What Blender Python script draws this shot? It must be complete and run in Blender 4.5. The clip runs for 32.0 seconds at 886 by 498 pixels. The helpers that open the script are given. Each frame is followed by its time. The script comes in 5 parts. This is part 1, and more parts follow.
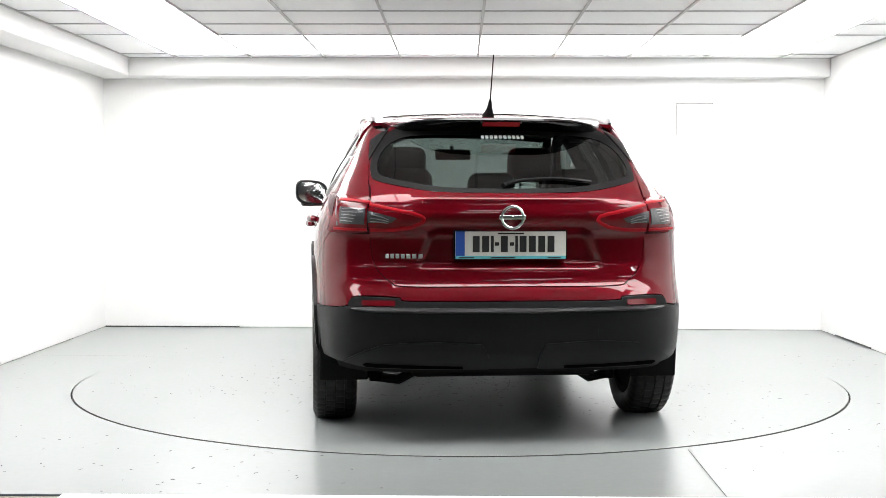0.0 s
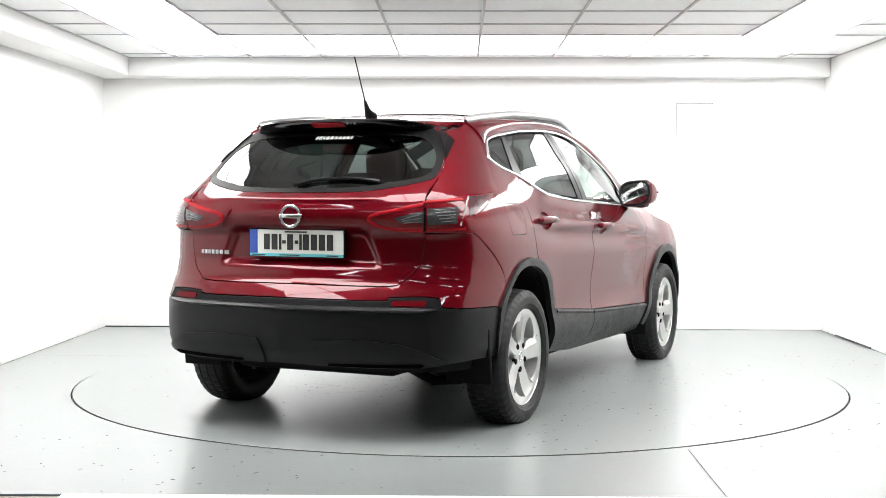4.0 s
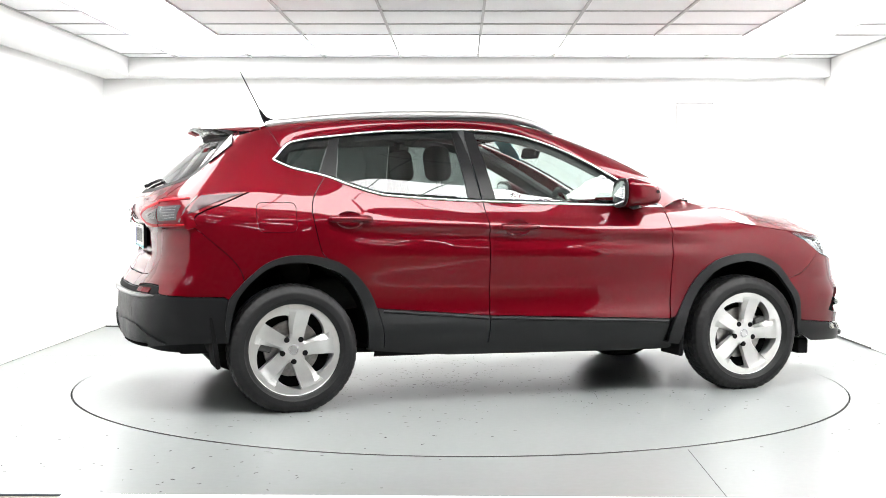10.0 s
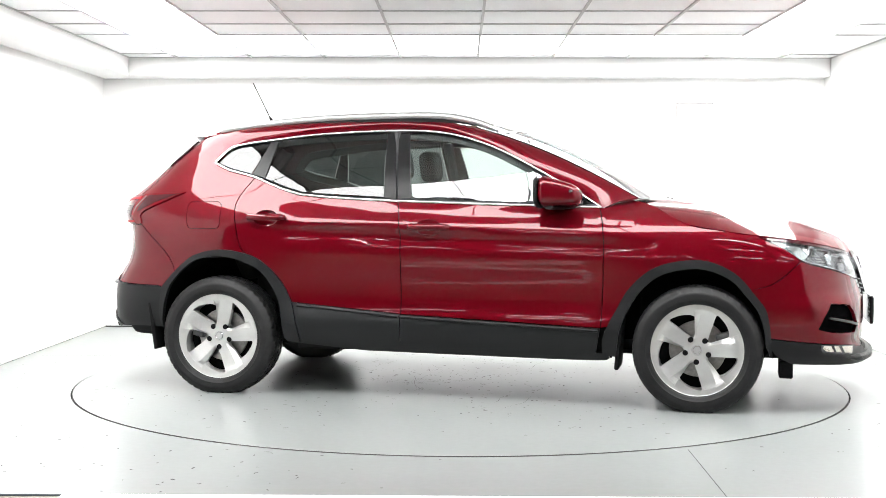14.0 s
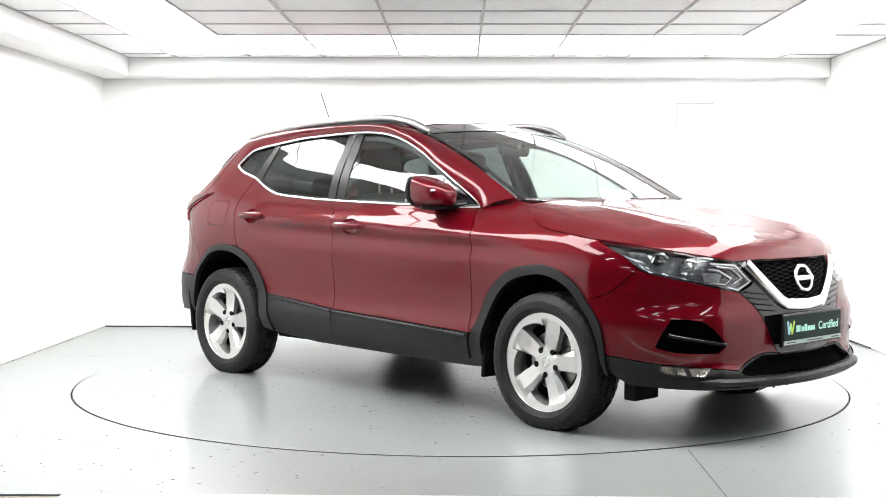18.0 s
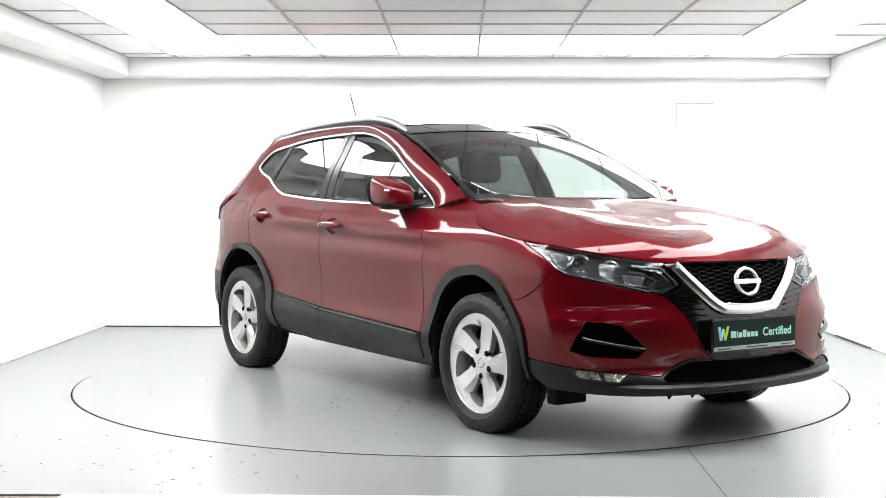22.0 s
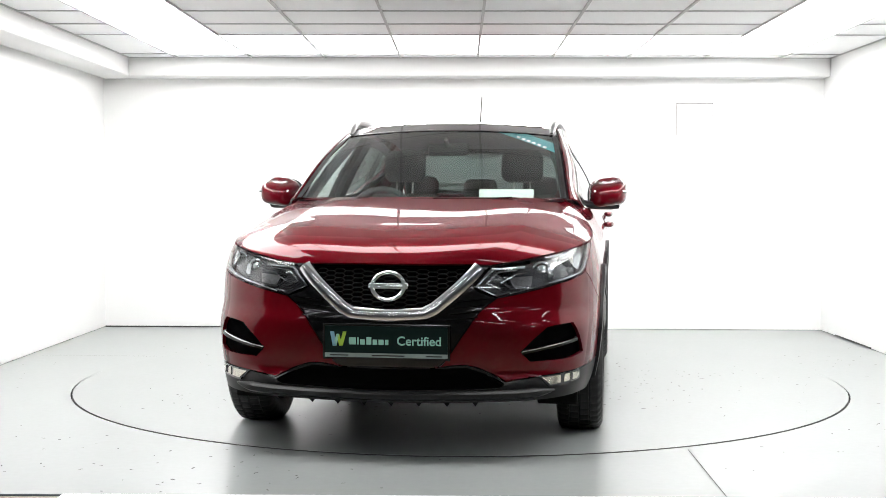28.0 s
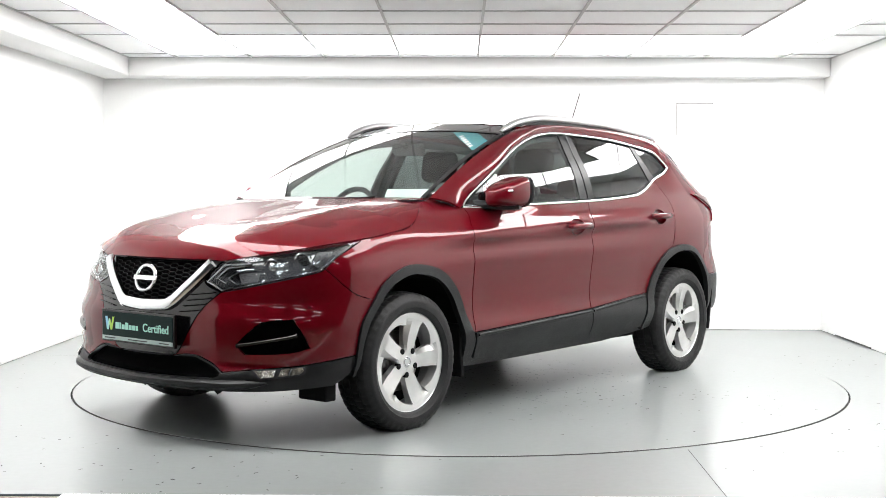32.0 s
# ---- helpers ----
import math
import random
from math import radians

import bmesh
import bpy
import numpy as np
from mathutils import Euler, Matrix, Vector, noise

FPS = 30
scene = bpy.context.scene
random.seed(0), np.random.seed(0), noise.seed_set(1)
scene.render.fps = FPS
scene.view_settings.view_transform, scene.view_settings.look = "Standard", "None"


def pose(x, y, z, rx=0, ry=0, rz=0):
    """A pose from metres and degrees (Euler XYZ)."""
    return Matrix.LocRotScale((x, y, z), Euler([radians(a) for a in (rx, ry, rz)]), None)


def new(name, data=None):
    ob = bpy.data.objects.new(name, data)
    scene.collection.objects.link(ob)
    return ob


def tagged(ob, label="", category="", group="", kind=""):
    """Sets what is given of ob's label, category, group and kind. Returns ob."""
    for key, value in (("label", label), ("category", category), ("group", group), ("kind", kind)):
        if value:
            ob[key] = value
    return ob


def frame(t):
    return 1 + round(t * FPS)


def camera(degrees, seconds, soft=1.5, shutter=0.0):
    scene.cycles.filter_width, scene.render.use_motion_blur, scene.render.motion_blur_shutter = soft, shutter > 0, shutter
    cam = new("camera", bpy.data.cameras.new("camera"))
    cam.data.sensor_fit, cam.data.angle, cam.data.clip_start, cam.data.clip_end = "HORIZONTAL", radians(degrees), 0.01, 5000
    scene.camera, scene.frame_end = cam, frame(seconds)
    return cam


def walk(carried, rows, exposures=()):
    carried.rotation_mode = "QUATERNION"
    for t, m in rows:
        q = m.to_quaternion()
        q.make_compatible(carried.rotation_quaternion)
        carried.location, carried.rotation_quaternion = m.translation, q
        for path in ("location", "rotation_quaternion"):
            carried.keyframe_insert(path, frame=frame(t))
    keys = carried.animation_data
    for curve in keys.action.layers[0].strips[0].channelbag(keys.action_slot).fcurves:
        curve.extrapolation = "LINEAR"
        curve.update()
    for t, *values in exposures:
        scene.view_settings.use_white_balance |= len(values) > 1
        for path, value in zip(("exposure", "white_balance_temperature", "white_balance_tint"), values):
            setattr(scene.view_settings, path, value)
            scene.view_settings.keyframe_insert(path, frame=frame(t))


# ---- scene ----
from mathutils import geometry

# ---- camera ----
cam = camera(39.25, 32.0, soft=.8)
EYE = pose(-.003, -7.544, 1.1155, 90 - 2.48, 0, .734) @ pose(0, 0, 0, 0, 0, .141)
EXPOSURES = [(0, -.17), (3, -.12), (6, .10), (9, .24), (13, .28), (16, .20), (19, .05), (24, -.07), (28, -.17), (32, -.10)]
walk(cam, [(0, EYE), (32, EYE)], EXPOSURES)

# ---- light ----
world = bpy.data.worlds.new("world")
scene.world = world
world.use_nodes = True
world.node_tree.nodes["Background"].inputs["Color"].default_value = (.80, .88, 1, 1)
world.node_tree.nodes["Background"].inputs["Strength"].default_value = .10
PANEL_GLOW = 16.0
TUBE_GLOW = 38.0


# ---- materials ----
def material(name, color=(.5, .5, .5), rough=.5, metal=0.0, coat=0.0, coat_rough=.03, grain=0.0, grain_scale=60.0, stain=0.0, stain_scale=3.0,
             bump=0.0, bump_scale=200.0, rough_spread=0.0, emit=0.0, specular=.5, emit_color=None, coat_ior=1.5, edge_tint=None):
    """A surface with two scales of colour variation, uneven gloss and fine relief."""
    m = bpy.data.materials.new(name)
    m.use_nodes = True
    nt = m.node_tree
    b = nt.nodes["Principled BSDF"]
    b.inputs["Base Color"].default_value = (*color, 1)
    b.inputs["Roughness"].default_value = rough
    b.inputs["Metallic"].default_value = metal
    b.inputs["Coat Weight"].default_value = coat
    b.inputs["Coat Roughness"].default_value = coat_rough
    b.inputs["Coat IOR"].default_value = coat_ior
    b.inputs["Specular IOR Level"].default_value = specular
    if edge_tint:
        b.inputs["Specular Tint"].default_value = (*edge_tint, 1)
    if emit:
        b.inputs["Emission Color"].default_value = (*(emit_color or color), 1)
        b.inputs["Emission Strength"].default_value = emit
    where = nt.nodes.new("ShaderNodeTexCoord").outputs["Object"]

    def noise_of(scale, detail=4.0, roughness=.55):
        n = nt.nodes.new("ShaderNodeTexNoise")
        n.inputs["Scale"].default_value, n.inputs["Detail"].default_value, n.inputs["Roughness"].default_value = scale, detail, roughness
        nt.links.new(where, n.inputs["Vector"])
        return n.outputs["Fac"]
    last = None
    for amount, scale in ((stain, stain_scale), (grain, grain_scale)):
        if amount:
            ramp = nt.nodes.new("ShaderNodeMapRange")
            ramp.inputs["From Min"].default_value, ramp.inputs["From Max"].default_value = .3, .7
            ramp.inputs["To Min"].default_value, ramp.inputs["To Max"].default_value = 1 - amount, 1 + amount * .6
            nt.links.new(noise_of(scale), ramp.inputs["Value"])
            mul = nt.nodes.new("ShaderNodeVectorMath")
            mul.operation = "SCALE"
            if last is None:
                mul.inputs[0].default_value = color
            else:
                nt.links.new(last, mul.inputs[0])
            nt.links.new(ramp.outputs["Result"], mul.inputs["Scale"])
            last = mul.outputs["Vector"]
    if last is not None:
        nt.links.new(last, b.inputs["Base Color"])
    if rough_spread:
        ramp = nt.nodes.new("ShaderNodeMapRange")
        ramp.inputs["From Min"].default_value, ramp.inputs["From Max"].default_value = .3, .7
        ramp.inputs["To Min"].default_value, ramp.inputs["To Max"].default_value = max(0, rough - rough_spread), min(1, rough + rough_spread)
        nt.links.new(noise_of(stain_scale * 2.3), ramp.inputs["Value"])
        nt.links.new(ramp.outputs["Result"], b.inputs["Roughness"])
    if bump:
        n = nt.nodes.new("ShaderNodeBump")
        n.inputs["Strength"].default_value, n.inputs["Distance"].default_value = bump, .002
        nt.links.new(noise_of(bump_scale), n.inputs["Height"])
        nt.links.new(n.outputs["Normal"], b.inputs["Normal"])
    return m


def glass(name, tint, gloss_tint=(1, 1, 1), base=.075):
    """Thin glass: clear with a tint, and a mirror gloss that grows towards grazing angles."""
    m = bpy.data.materials.new(name)
    m.use_nodes = True
    nt = m.node_tree
    nt.nodes.remove(nt.nodes["Principled BSDF"])
    clear, shine = nt.nodes.new("ShaderNodeBsdfTransparent"), nt.nodes.new("ShaderNodeBsdfGlossy")
    clear.inputs["Color"].default_value, shine.inputs["Color"].default_value = (*tint, 1), (*gloss_tint, 1)
    shine.inputs["Roughness"].default_value = .005
    edge, mix = nt.nodes.new("ShaderNodeLayerWeight"), nt.nodes.new("ShaderNodeMixShader")
    power, gain = nt.nodes.new("ShaderNodeMath"), nt.nodes.new("ShaderNodeMath")
    power.operation, gain.operation = "POWER", "MULTIPLY_ADD"
    power.inputs[1].default_value = 5.0
    gain.inputs[1].default_value, gain.inputs[2].default_value = 1 - base, base
    nt.links.new(edge.outputs["Facing"], power.inputs[0])
    nt.links.new(power.outputs["Value"], gain.inputs[0])
    nt.links.new(gain.outputs["Value"], mix.inputs["Fac"])
    nt.links.new(clear.outputs["BSDF"], mix.inputs[1])
    nt.links.new(shine.outputs["BSDF"], mix.inputs[2])
    nt.links.new(mix.outputs["Shader"], nt.nodes["Material Output"].inputs["Surface"])
    return m


RED = material("red_pearl_paint", (.092, .0010, .0048), .33, metal=.30, coat=.80, coat_ior=1.46, coat_rough=.002, specular=.05, grain=.10, grain_scale=900, stain=.04, stain_scale=2, edge_tint=(.16, .003, .010))
PLASTIC = material("black_grained_plastic", (.0082, .0090, .0096), .42, specular=.25, grain=.15, grain_scale=300, bump=.25, bump_scale=900, stain=.12, stain_scale=6, rough_spread=.05)
BUMPER_BLACK = material("black_bumper_plastic", (.0068, .0072, .0078), .40, specular=.20, grain=.12, grain_scale=300, bump=.12, bump_scale=900, stain=.2, stain_scale=5, rough_spread=.06)
# paler base and extra gloss put the ledge's highlight into the material
LEDGE = material("ledge_highlight_black", (.028, .028, .029), .28, specular=.9, coat=.8, coat_rough=.15, grain=.1, grain_scale=200, stain=.1)
GLOSS_BLACK = material("gloss_black", (.004, .004, .0045), .12, coat=.35, specular=.25, grain=.1, grain_scale=100)
FRIT = material("black_glass_print", (.002, .002, .0022), .5, specular=.10, grain=.1, grain_scale=200)
SATIN_BLACK = material("satin_black_trim", (.0065, .0065, .007), .36, specular=.24, grain=.1, grain_scale=200, stain=.1)
MATT_BLACK = material("matt_black", (.004, .004, .0045), .8, specular=.12, grain=.2, grain_scale=90, stain=.2)
# near-black colour stands in for the shade inside the intakes and openings
DEEP_BLACK = material("opening_shade_black", (.0018, .0018, .002), .95, specular=.02, grain=.2, stain=.1)
RUBBER = material("tyre_rubber", (.0085, .0085, .009), .55, specular=.28, grain=.2, grain_scale=150, stain=.25, stain_scale=9, bump=.3, bump_scale=400, rough_spread=.08)
ALLOY = material("silver_alloy", (.58, .58, .57), .29, metal=.75, coat=.3, grain=.04, grain_scale=400, stain=.05, stain_scale=20)
DARK_ALLOY = material("dark_wheel_barrel", (.10, .10, .10), .5, metal=.6, grain=.1, stain=.3, stain_scale=20)
STEEL = material("brake_steel", (.30, .29, .28), .35, metal=1.0, grain=.1, stain=.2, stain_scale=30)
CHROME = material("chrome", (.66, .67, .68), .09, metal=1.0, stain=.03)
SATIN = material("satin_aluminium", (.52, .52, .525), .30, metal=.85, grain=.03, grain_scale=300)
CABIN = material("charcoal_cloth", (.008, .0082, .0086), .85, grain=.25, grain_scale=500, stain=.1, bump=.4, bump_scale=900)
CABIN_PLASTIC = material("cabin_plastic", (.030, .031, .033), .55, grain=.1, grain_scale=500, stain=.1)
HEADLINER = material("grey_headliner", (.12, .12, .115), .9, grain=.08, grain_scale=400, stain=.05)
REFLECTOR = material("red_reflector", (.085, .002, .005), .18, specular=.08, grain=.1, grain_scale=300, stain=.1)
RED_LENS = material("red_lens", (.105, .0014, .005), .14, coat=.38, specular=.15, grain=.05, grain_scale=200, stain=.1, stain_scale=30)
SMOKE_LENS = material("smoked_clear_lens", (.045, .046, .05), .10, coat=.7, stain=.25, stain_scale=55, grain=.12, grain_scale=200)
SMOKE_CLEAR = material("pale_clear_lens", (.09, .075, .075), .25, coat=.3, stain=.2, stain_scale=60)
LAMP_RED = material("bright_red_lens", (.27, .0025, .008), .35, coat=.0, specular=.12, grain=.05, grain_scale=200, stain=.1, stain_scale=30)
LAMP_TIP = material("dark_red_lens", (.034, .008, .010), .22, coat=.15, specular=.2, stain=.1, stain_scale=30)
BRAKE_LENS = material("brake_lens", (.30, .003, .010), .5, specular=.15, grain=.05, grain_scale=200)
LAMP_CELL = material("lamp_cell", (.13, .13, .135), .35, metal=.3, stain=.4, stain_scale=70, grain=.3, grain_scale=250)
LAMP_SILVER = material("lamp_reflector", (.40, .41, .42), .15, metal=1.0, stain=.3, stain_scale=45)
LAMP_DARK = material("lamp_bezel", (.035, .036, .04), .25, coat=.5, stain=.2, stain_scale=30)
SIDE_GLASS = glass("side_glass", (.70, .77, .74))
PRIVACY_GLASS = glass("privacy_glass", (.12, .142, .136), base=.048)
REAR_GLASS = glass("dark_rear_glass", (.11, .135, .128), base=.045)
SCREEN_GLASS = glass("windscreen_glass", (.74, .83, .80))
LENS_GLASS = glass("lamp_glass", (.92, .94, .95), base=.045)
ROOF_GLASS = material("roof_glass", (.006, .007, .008), .03, coat=1.0, stain=.05)
PLATE_WHITE = material("plate_white", (.62, .62, .58), .35, coat=.4, grain=.03, stain=.05, stain_scale=20)
PLATE_BLUE = material("plate_blue", (.02, .07, .34), .35, coat=.4, stain=.05)
PLATE_TEAL = material("plate_teal", (.10, .42, .48), .4, stain=.05)
INK = material("black_ink", (.012, .012, .013), .4, stain=.05)
SIGN_GREEN = material("sign_green", (.004, .0135, .012), .5, specular=.12, stain=.1, stain_scale=12)
SIGN_MINT = material("sign_mint", (.32, .62, .52), .4, stain=.05)
SIGN_LIME = material("sign_lime", (.36, .55, .06), .4, stain=.05)
SIGN_BLUE = material("sign_pale_blue", (.22, .45, .60), .4, stain=.05)
SIGN_PALE = material("sign_pale", (.26, .33, .32), .4, stain=.08)
HATCH = material("hatch_edge", (.17, .17, .17), .6, stain=.1)
PAPER = material("white_paper", (.78, .79, .77), .7, stain=.03)
TEAL = material("teal_sticker", (.05, .36, .42), .5, stain=.05)
AMBER = material("fog_lamp_clear", (.36, .34, .29), .2, metal=.7, coat=1, stain=.3, stain_scale=60)

WALL = material("white_wall_paint", (.76, .76, .755), .6, stain=.025, stain_scale=.8, grain=.01, grain_scale=80, bump=.15, bump_scale=90)
CEILING = material("ceiling_tile", (.86, .87, .87), .85, stain=.02, stain_scale=1.5, grain=.03, grain_scale=220, bump=.3, bump_scale=300)
CEILING_GRID = material("ceiling_grid", (.55, .55, .55), .85, stain=.02, specular=.1)
LIGHT_PANEL = material("light_panel", (.95, .97, 1.0), .5, emit=PANEL_GLOW, emit_color=(1.0, .997, .988))
BACK_PANEL = material("soft_light_panel", (.95, .97, 1.0), .5, emit=PANEL_GLOW * .36, emit_color=(1.0, .997, .988))
TUBE = material("fluorescent_tube", (.95, .97, 1.0), .5, emit=TUBE_GLOW)
FLOOR = material("grey_floor_paint", (.228, .242, .237), .262, specular=.9, stain=.02, stain_scale=.8, grain=.02, grain_scale=30, bump=.015, bump_scale=60)
SCUFF = material("dark_scuff", (.05, .05, .05), .95, specular=.02, grain=.2, stain=.3, stain_scale=12)
GROOVE = material("floor_groove", (.03, .03, .03), .8, stain=.3, stain_scale=6)
HALL_FLOOR = material("brown_hall_floor", (.30, .26, .21), .5, stain=.2, stain_scale=2, grain=.1, grain_scale=40)
HALL_WALL = material("hall_wall", (.34, .34, .345), .8, stain=.1, stain_scale=1)
SKIRT = material("black_skirting", (.02, .02, .02), .6, stain=.2)
TRIM = material("white_trim", (.74, .75, .75), .5, stain=.03)


# ---- builders ----
def mesh_object(name, verts, faces, mat, parent=None, smooth=False, normals=None):
    me = bpy.data.meshes.new(name)
    me.from_pydata([tuple(v) for v in verts], [], faces)
    me.materials.append(mat)
    if smooth or normals is not None:
        me.shade_smooth()
    if normals is not None:
        me.normals_split_custom_set_from_vertices([tuple(n) for n in normals])
    ob = new(name, me)
    ob.parent = parent
    return ob


def part(name, bm, mat, parent, label="", smooth=False, angle=35):
    me = bpy.data.meshes.new(name)
    bm.to_mesh(me)
    bm.free()
    me.materials.append(mat)
    if smooth:
        me.shade_smooth()
        me.set_sharp_from_angle(angle=radians(angle))
    ob = new(name, me)
    ob.parent = parent
    if label:
        ob["label"] = label
    return ob


def box(bm, x0, x1, y0, y1, z0, z1, bevel=0.0, m=None):
    made = bmesh.ops.create_cube(bm, size=1, matrix=Matrix.Translation(((x0 + x1) / 2, (y0 + y1) / 2, (z0 + z1) / 2)) @ Matrix.Diagonal((x1 - x0, y1 - y0, z1 - z0, 1)))
    vs = made["verts"]
    if bevel:
        es = list({e for v in vs for e in v.link_edges})
        out = bmesh.ops.bevel(bm, geom=es, offset=bevel, segments=3, affect="EDGES", profile=.5)
        vs = list({v for f in out["faces"] for v in f.verts} | {v for v in vs if v.is_valid})
    if m is not None:
        bmesh.ops.transform(bm, matrix=m, verts=vs)
    return bm


def tube(bm, points, radius, sides=8, closed=False, flat=1.0):
    """A round bar along points; flat squeezes it upwards."""
    n = len(points)
    ps = [Vector(p) for p in points]
    rings = []
    for i, p in enumerate(ps):
        a = ps[(i - 1) % n] if closed or i else p
        b = ps[(i + 1) % n] if closed or i < n - 1 else p
        d = (b - a).normalized()
        up = Vector((0, 0, 1)) if abs(d.z) < .95 else Vector((1, 0, 0))
        e1 = d.cross(up).normalized()
        e2 = e1.cross(d) * flat
        r = radius(i / max(1, n - 1)) if callable(radius) else radius
        rings.append([bm.verts.new(p + r * (math.cos(k * math.tau / sides) * e1 + math.sin(k * math.tau / sides) * e2)) for k in range(sides)])
    for i in range(n if closed else n - 1):
        r0, r1 = rings[i], rings[(i + 1) % n]
        for k in range(sides):
            bm.faces.new((r0[k], r0[(k + 1) % sides], r1[(k + 1) % sides], r1[k]))
    if not closed:
        bm.faces.new(rings[0][::-1])
        bm.faces.new(rings[-1])
    bmesh.ops.recalc_face_normals(bm, faces=bm.faces)
    return bm


def lathe(bm, profile, sides=64, axis="y"):
    """Turns (radius, along) points round the y axis."""
    rings = []
    for r, a in profile:
        rings.append([bm.verts.new((r * math.cos(k * math.tau / sides), a, r * math.sin(k * math.tau / sides))) for k in range(sides)])
    for r0, r1 in zip(rings, rings[1:]):
        for k in range(sides):
            bm.faces.new((r0[k], r0[(k + 1) % sides], r1[(k + 1) % sides], r1[k]))
    bmesh.ops.recalc_face_normals(bm, faces=bm.faces)
    return bm


def spline(points, n=8):
    """Points along a smooth line through all the given ones."""
    if len(points) == 2:
        return list(points)
    p = [points[0], *points, points[-1]]
    out = []
    for i in range(1, len(p) - 2):
        for k in range(n):
            t = k / n
            out.append(tuple(.5 * (2 * b + (c - a) * t + (2 * a - 5 * b + 4 * c - d) * t * t + (3 * b - a - 3 * c + d) * t ** 3)
                             for a, b, c, d in zip(p[i - 1], p[i], p[i + 1], p[i + 2])))
    out.append(tuple(points[-1]))
    return out


def outline(*runs):
    """A closed outline from smooth runs that meet in corners."""
    pts = []
    for run in runs:
        for q in spline(run):
            if not pts or math.dist(pts[-1], q) > 1e-5:
                pts.append(q)
    if math.dist(pts[0], pts[-1]) < 1e-5:
        pts.pop()
    return pts


def rounded(x0, x1, z0, z1, r, n=5):
    pts = []
    for cx, cz, a in ((x1 - r, z1 - r, 0), (x0 + r, z1 - r, 90), (x0 + r, z0 + r, 180), (x1 - r, z0 + r, 270)):
        pts += [(cx + r * math.cos(radians(a + 90 * k / n)), cz + r * math.sin(radians(a + 90 * k / n))) for k in range(n + 1)]
    return pts


def even(pts, step):
    """An outline cut into pieces no longer than step."""
    out = []
    for a, b in zip(pts, pts[1:] + pts[:1]):
        n = max(1, math.ceil(math.dist(a, b) / step))
        out += [(a[0] + (b[0] - a[0]) * k / n, a[1] + (b[1] - a[1]) * k / n) for k in range(n)]
    return out


def area(pts):
    return sum(a[0] * b[1] - b[0] * a[1] for a, b in zip(pts, pts[1:] + pts[:1])) / 2


def shrink(pts, d):
    if area(pts) < 0:
        pts = pts[::-1]
    out = []
    n = len(pts)
    for i in range(n):
        a, p, b = (Vector(pts[k % n]) for k in (i - 1, i, i + 1))
        e, g = (p - a).normalized(), (b - p).normalized()
        m = Vector((-e.y - g.y, e.x + g.x))
        if m.length < 1e-6:
            m = Vector((-e.y, e.x))
        m.normalize()
        c = max(.4, m.dot(Vector((-e.y, e.x))))
        out.append(tuple(p + m * d / c))
    return out


def inside(pts, xy):
    xy = np.asarray(xy, float)
    r = np.zeros(len(xy), bool)
    for (x0, y0), (x1, y1) in zip(pts, pts[1:] + pts[:1]):
        if y0 == y1:
            continue
        c = (xy[:, 1] < y0) != (xy[:, 1] < y1)
        r ^= c & (xy[:, 0] < (x1 - x0) * (xy[:, 1] - y0) / (y1 - y0) + x0)
    return r


